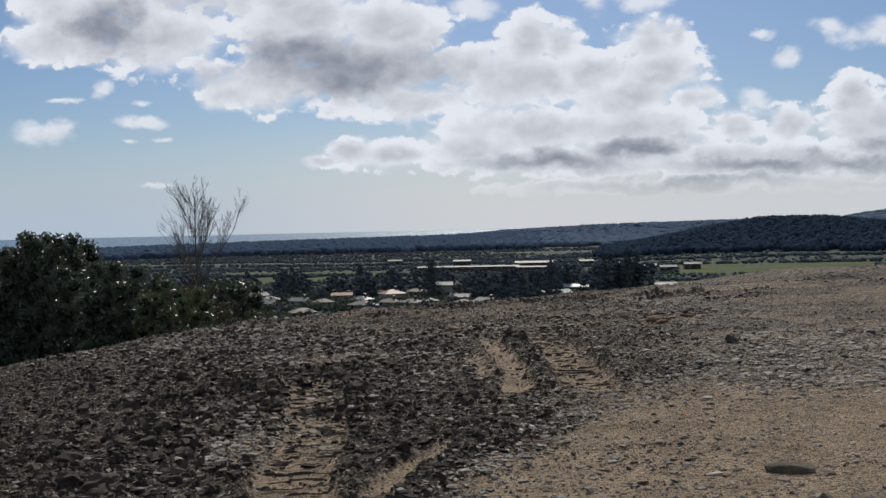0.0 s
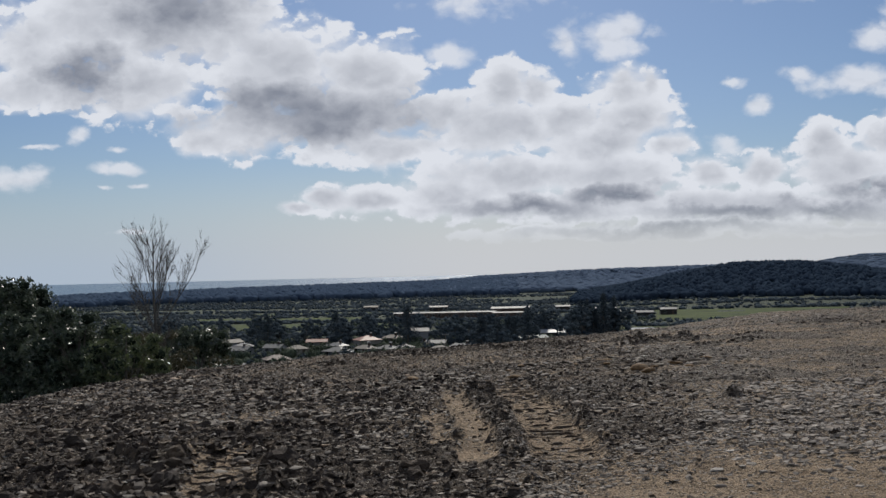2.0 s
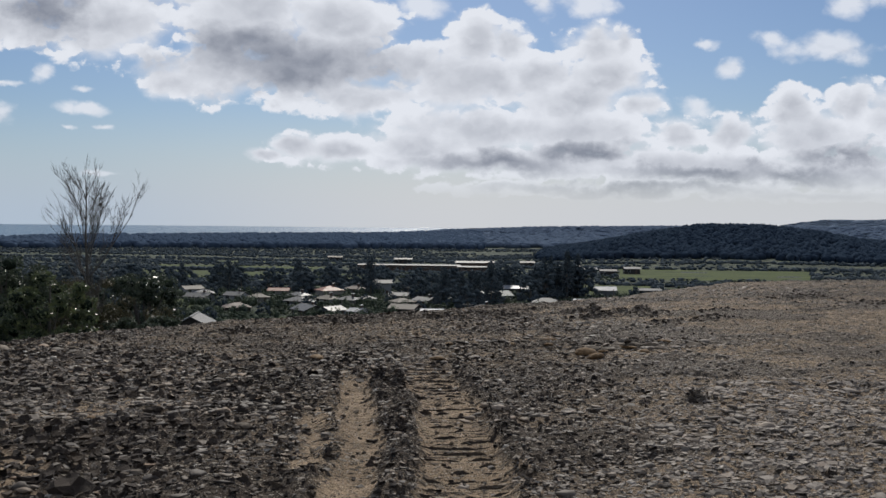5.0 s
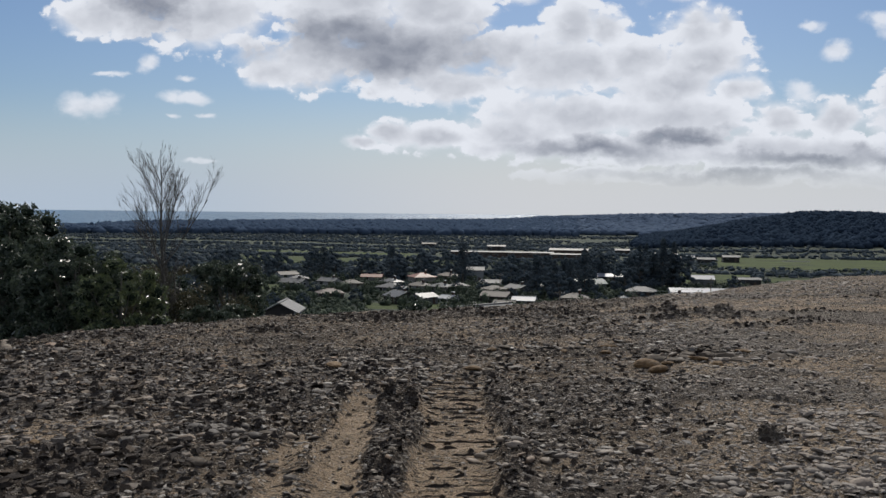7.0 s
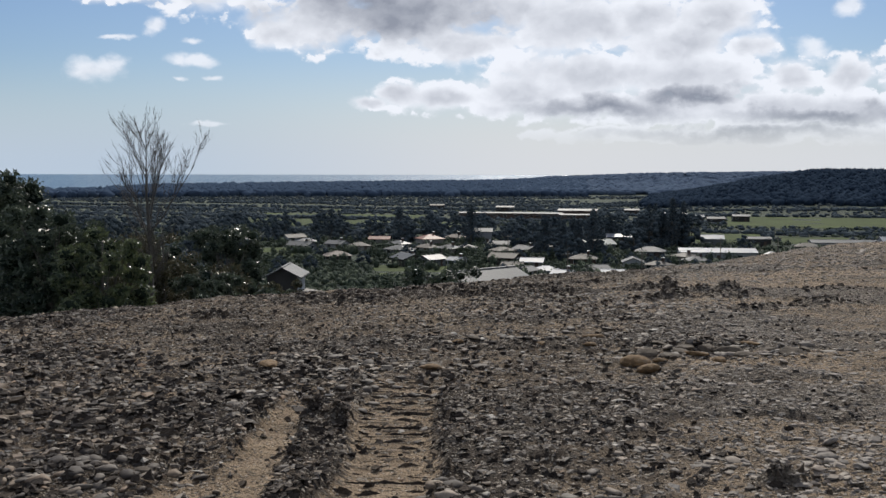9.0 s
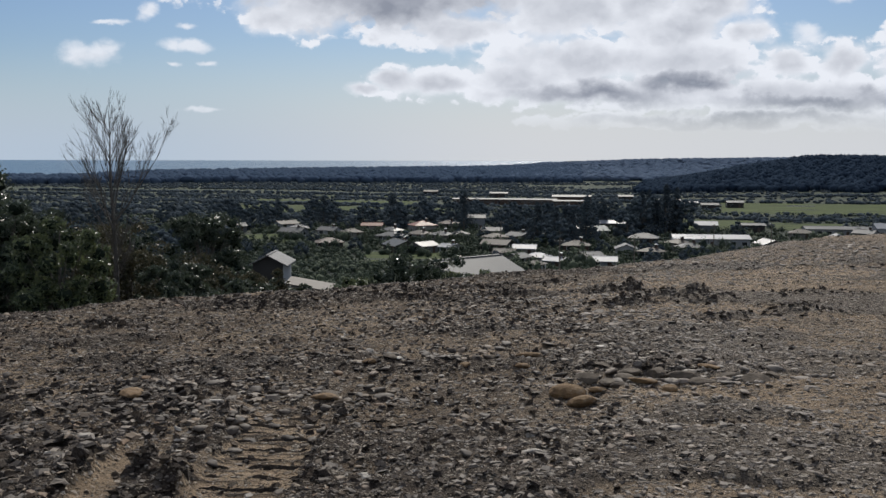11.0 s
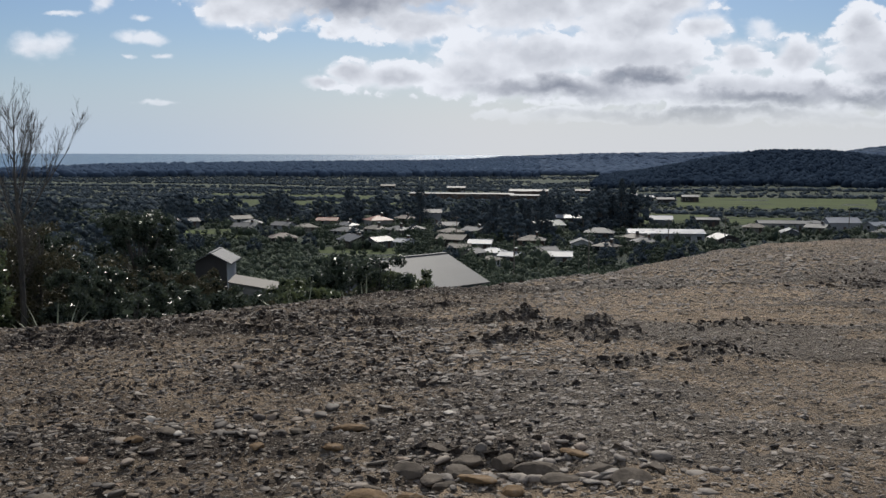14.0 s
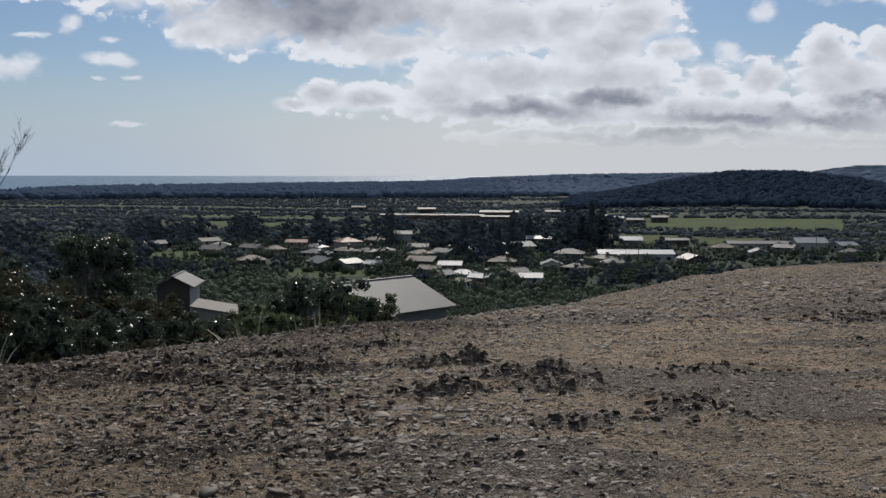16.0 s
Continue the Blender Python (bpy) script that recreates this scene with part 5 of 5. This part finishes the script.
house(-13.4, 79.5, 4.0, 3.0, 20, "white", 3, 2.4, True, rise=0.6, foot=2.0, zero=-11.0, name="garden_shed", label="low garden shed with a shining pale roof behind a bush", category="shed")

# ---- poles and wires ----
def power_pole(x, y, height, label="weathered wooden power pole with a cross arm"):
    ob = new("power_pole")
    ob.location = (x, y, float(land_z(x, y)) - 0.3)
    part("pole", mesh_of("pole", *tube([(0, 0, 0), (0, 0, height)], [0.16, 0.11], 8), WOOD, True), WOOD, ob)
    arm = part("cross_arm", box(-1.1, -0.07, height - 0.75, 1.1, 0.07, height - 0.6), WOOD, ob)
    for px in (-1.0, -0.35, 0.35, 1.0):
        part("insulator", mesh_of("insulator", *tube([(px, 0, height - 0.6), (px, 0, height - 0.42)], [0.06, 0.04], 6), TRIM), TRIM, arm)
    tagged(ob, label, "pole", "power poles")
    return Vector((x, y, float(land_z(x, y)) - 0.3 + height - 0.45))


tops = [power_pole(94.2, 372.5, 10), power_pole(44.8, 315, 10), power_pole(-11.5, 226.2, 9), power_pole(-18.9, 118, 6.5), power_pole(-36.9, 332.5, 9), power_pole(29.5, 326.4, 9), power_pole(4.5, 238.7, 9)]
for a, b in ((0, 1), (1, 5), (2, 6), (6, 1)):
    for off in (-1.0, 1.0):
        p, q = tops[a] + Vector((off, 0, 0)), tops[b] + Vector((off, 0, 0))
        pts = [p.lerp(q, t / 12) - Vector((0, 0, 3.0 * (t / 12) * (1 - t / 12))) for t in range(13)]
        wire = new("wire", mesh_of("wire", *tube([tuple(v) for v in pts], [0.018] * 13, 4), LEAF_PINE_HAZED))
        tagged(wire, "thin dark sagging power line", "wire", "power lines")

# ---- trees of the village and the plain ----
def far_tree(kind, x, y, height, width, seed, leaves, label, per=9, clumps=36, size=0.34):
    rng = np.random.default_rng(seed)
    ob = new("tree")
    ob.location = (x, y, float(land_z(x, y)) - 0.2)
    if kind == "conifer":
        wood, green = conifer_mesh(height, width, rng, 15, 60, 0.42)
        green = in_triangles(*green)
    else:
        mids, radii = lobes(height, width, 0.10, clumps, rng)
        wood = joined([tube([(0, 0, 0), (0, 0, height * 0.6)], [0.02 * height, 0.008 * height], 6)]
                      + [tube([(0, 0, height * 0.2), m], [0.008 * height, 0.002 * height], 4) for m in mids[::4]])
        edge = rng.normal(size=(clumps, per, 3))
        edge /= np.linalg.norm(edge, axis=2, keepdims=True)
        loose = (mids[:, None] + edge * radii[:, None, None] * rng.uniform(0.8, 1.2, (clumps, per, 1))).reshape(-1, 3)
        green = joined([puffs(mids, radii * 0.78, rng), in_triangles(*leaf_cards(loose, size, rng, 0.2))])
    part("trunk", mesh_of("trunk", *wood, BARK), BARK, ob)
    part("crown", mesh_of("crown", *green, leaves, True), leaves, ob)
    return tagged(ob, label, "tree", "trees of the village")


KIN = [far_tree("conifer", -14.3, 338.4, 13, 4.4, 201, LEAF_PINE_HAZED, "tall dark conifer among the houses"), far_tree("conifer", 9.3, 400.2, 16, 3.8, 202, LEAF_PINE_HAZED, "tall dark conifer among the houses"),
       far_tree("round", -22.5, 337.1, 10, 3.9, 203, LEAF_PINE_HAZED, "dark rounded evergreen tree beside the houses"), far_tree("round", -70.6, 335.5, 5.2, 2.5, 204, LEAF_PINE_HAZED, "dark green garden tree among the houses"),
       far_tree("round", -50.8, 333.7, 3.4, 2.1, 205, LEAF_BUSH, "small green garden tree among the houses", 6, 30, 0.26), far_tree("round", 19.4, 401.3, 15, 4.2, 206, LEAF_PINE_HAZED, "tall pine with a dark spreading crown", 8, 60)]


def more(k, places):
    rng = np.random.default_rng(300 + k)
    for x, y in places:
        tree = copy_thing(KIN[k], pose(x, y, float(land_z(x, y)) - 0.2, 0, 0, float(rng.uniform(0, 360))))
        tree.scale = [float(rng.uniform(0.75, 1.2))] * 3


more(0, ((-16.7, 345.6), (-20.2, 350.9), (-9.9, 343), (-25.9, 343.5), (-12.5, 424.2), (-5.7, 410.6), (-59, 396.5), (-119.8, 410), (-147.7, 432.6), (-97.2, 438)))
more(1, ((14, 396.8), (17.7, 393.5), (22.2, 399), (5.9, 406.5), (12.2, 410)))
more(5, ((15.8, 405.6), (25, 396.8), (9.7, 393.2), (21.1, 409.1)))
more(2, ((-17.1, 330.7), (-27.3, 349.6), (-30.4, 359.9), (-22.1, 363.1), (-10.1, 352), (-86.4, 403), (-78.1, 406.2), (-72.7, 399.7), (-97.8, 410), (-105.2, 416.7), (-114, 407.5), (-129, 418.9), (-59.4, 414.5), (-47.7, 411.4), (3.6, 370.8), (42, 375.2),
         (-35, 397.3), (-41.4, 392.9), (-26.8, 399.5)))


def gardens(k, count, near, far, left, right, seed):
    x, y, d, b = scatter(count, near, far, left, right, seed)
    column = 784 + 1786 * np.tan(b - math.radians(HEAD))
    ok = open_land(x, y) & ~((column > 1080) & (column < 1430) & (d > 290))
    for px, py in zip(x[ok], y[ok]):
        if all((o.location.x - px) ** 2 + (o.location.y - py) ** 2 > 42 for o in HOMES):
            more(k, ((float(px), float(py)),))


HOMES = [o for o in scene.objects if o.get("category") in ("house", "hall", "shed")]
gardens(2, 46, 150, 330, -250, 290, 224)
gardens(3, 95, 240, 420, 100, 1560, 221)
gardens(4, 130, 190, 400, 250, 1560, 222)
gardens(2, 46, 395, 470, -50, 1000, 223)

# ---- scrub and woods out to the sea ----
def clear_of_near_houses(x, y):
    near = (np.hypot(x + 35, y - 114) < 8) | (np.hypot(x + 9.8, y - 81) < 6.5) | (np.hypot(x + 13.4, y - 79.5) < 3)
    front = (np.abs(x + 33 - 0.30 * (y - 108)) < 5) & (y > 92) & (y < 114)
    return ~near & ~front


def broken(size, level, seed):
    return lambda x, y, d, b: (fractal(x * 0.3, y, size, seed, 4) > level) & open_land(x, y)


def belt(*middles):
    def keep(x, y, d, b):
        row = np.zeros(len(x), bool)
        for m in middles:
            row |= np.abs(y + 0.1 * x + 14 * (value_noise(x, y * 0, 90, 77) - 0.5) - m) < 5
        return row & open_land(x, y)
    return keep


woods("slope_bushes", 4400, 36, 215, -900, 1150, 251, 2.0, 1.7, 15, 0.24, LEAF_BUSH, "dense dark bushes covering the slope below the brow",
      lambda x, y, d, b: (brow_gap(x, y) > 9) & open_land(x, y) & clear_of_near_houses(x, y), core=0.3)
def yards(x, y, d, b):
    free = open_land(x, y) & (fractal(x, y, 14, 88, 3) > 0.44)
    for o in HOMES:
        free &= (x - o.location.x) ** 2 + (y - o.location.y) ** 2 > 34
    return free


# planting that half hides the house fronts
rng = np.random.default_rng(229)
beds = np.array([(o.location.x + rng.uniform(-8, 8), o.location.y - rng.uniform(6.5, 11)) for o in HOMES if 230 < o.location.y < 430 for _ in range(6)])
clump_field("front_gardens", np.column_stack([beds, land_z(beds[:, 0], beds[:, 1])]), rng.uniform(1.6, 4.4, len(beds)), rng.uniform(0.9, 2.3, len(beds)),
            60, 0.3, LEAF_BUSH, "dark shrubs planted in front of the houses", 230, 0.6)
woods("garden_shrubs", 8000, 170, 430, -100, 1650, 254, 2.0, 1.5, 11, 0.3, LEAF_BUSH, "low dark garden shrubs between the houses", yards, core=0.5)
woods("scrub", 6000, 120, 560, -150, 1700, 231, 1.5, 1.6, 6, 0.4, LEAF_BUSH, "low green and tan scrub on the slope and plain", broken(40, 0.50, 81), core=0.5)
woods("scrub", 11000, 420, 1090, -150, 1700, 233, 1.6, 2.4, 2, 0.7, LEAF_SCRUB_HAZED, "low grey green scrub over the wet plain", broken(110, 0.46, 82), core=0.6)
woods("hedges", 26000, 440, 900, -150, 1700, 236, 1.9, 2.2, 3, 0.5, LEAF_SCRUB_HAZED, "dark hedgerows across the plain", belt(452, 500, 578, 660, 720, 800))
# these far woods get their haze from the leaf colour alone
woods("plantation", 11000, 1060, 2200, -200, 900, 239, 7.5, 8.0, 0, 1.2, LEAF_COAST_HAZED, "dark pine plantation along the coast", None, (0.85, 1.1))
woods("range_woods", 4000, 3800, 4750, 1120, 1780, 248, 4, 40.0, 0, 3.0, LEAF_RANGE_HAZED, "hazy blue wooded range in the distance")
woods("ridge_woods", 8000, 1150, 3000, 780, 1750, 242, 6.5, 13.0, 0, 1.6, LEAF_FAR_HAZED, "dark woods on the far ridge", None, (0.85, 1.1))
woods("knoll_woods", 12000, 740, 1200, 960, 1750, 245, 5.0, 4.2, 1, 0.8, LEAF_KNOLL_HAZED, "dense dark bush covering the wooded knoll",
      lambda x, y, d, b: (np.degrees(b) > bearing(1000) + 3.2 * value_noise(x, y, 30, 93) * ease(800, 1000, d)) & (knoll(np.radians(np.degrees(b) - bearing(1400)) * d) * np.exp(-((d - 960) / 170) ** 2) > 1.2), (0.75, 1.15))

# ---- strap-leaved plants and a dead branch at the brow ----
FLAX = material("flax_leaf", lambda n: {"Base Color": n.mix(n.island(), (0.12, 0.14, 0.07), (0.34, 0.34, 0.24)), "Roughness": 0.45, "Specular IOR Level": 0.3})


def flax(x, y, height, seed):
    rng = np.random.default_rng(seed)
    ob = new("flax_plant")
    ob.location = (x, y, float(land_z(x, y)) - 0.05)
    for k in range(34):
        a, lean, long = rng.uniform(0, 2 * np.pi), rng.uniform(0.15, 0.95), height * rng.uniform(0.7, 1.15)
        out, side = np.array([math.cos(a), math.sin(a), 0]), np.array([-math.sin(a), math.cos(a), 0])
        rows = []
        for t in np.linspace(0, 1, 6):
            mid = out * (0.06 + lean * long * 0.8 * t ** 1.5) + np.array([0, 0, long * (t - 0.42 * lean * t ** 2.6)])
            wide = 0.05 * (1 - t) ** 0.6 + 0.003
            rows += [mid - side * wide, mid - np.array([0, 0, 0.012]), mid + side * wide]
        faces = [(3 * i + j, 3 * i + j + 1, 3 * i + j + 4, 3 * i + j + 3) for i in range(5) for j in range(2)]
        part("leaf", mesh_of("leaf", np.array(rows), np.array(faces), FLAX, True), FLAX, ob)
    return tagged(ob, "flax plant with pale arching strap leaves below the brow", "plant", "flax plants")


flax(-5.8, 39.2, 2.75, 501)
flax(-3.95, 39.7, 2.7, 502)
flax(-4.5, 40.4, 2.5, 503)
flax(-12.1, 36.6, 2.7, 504)
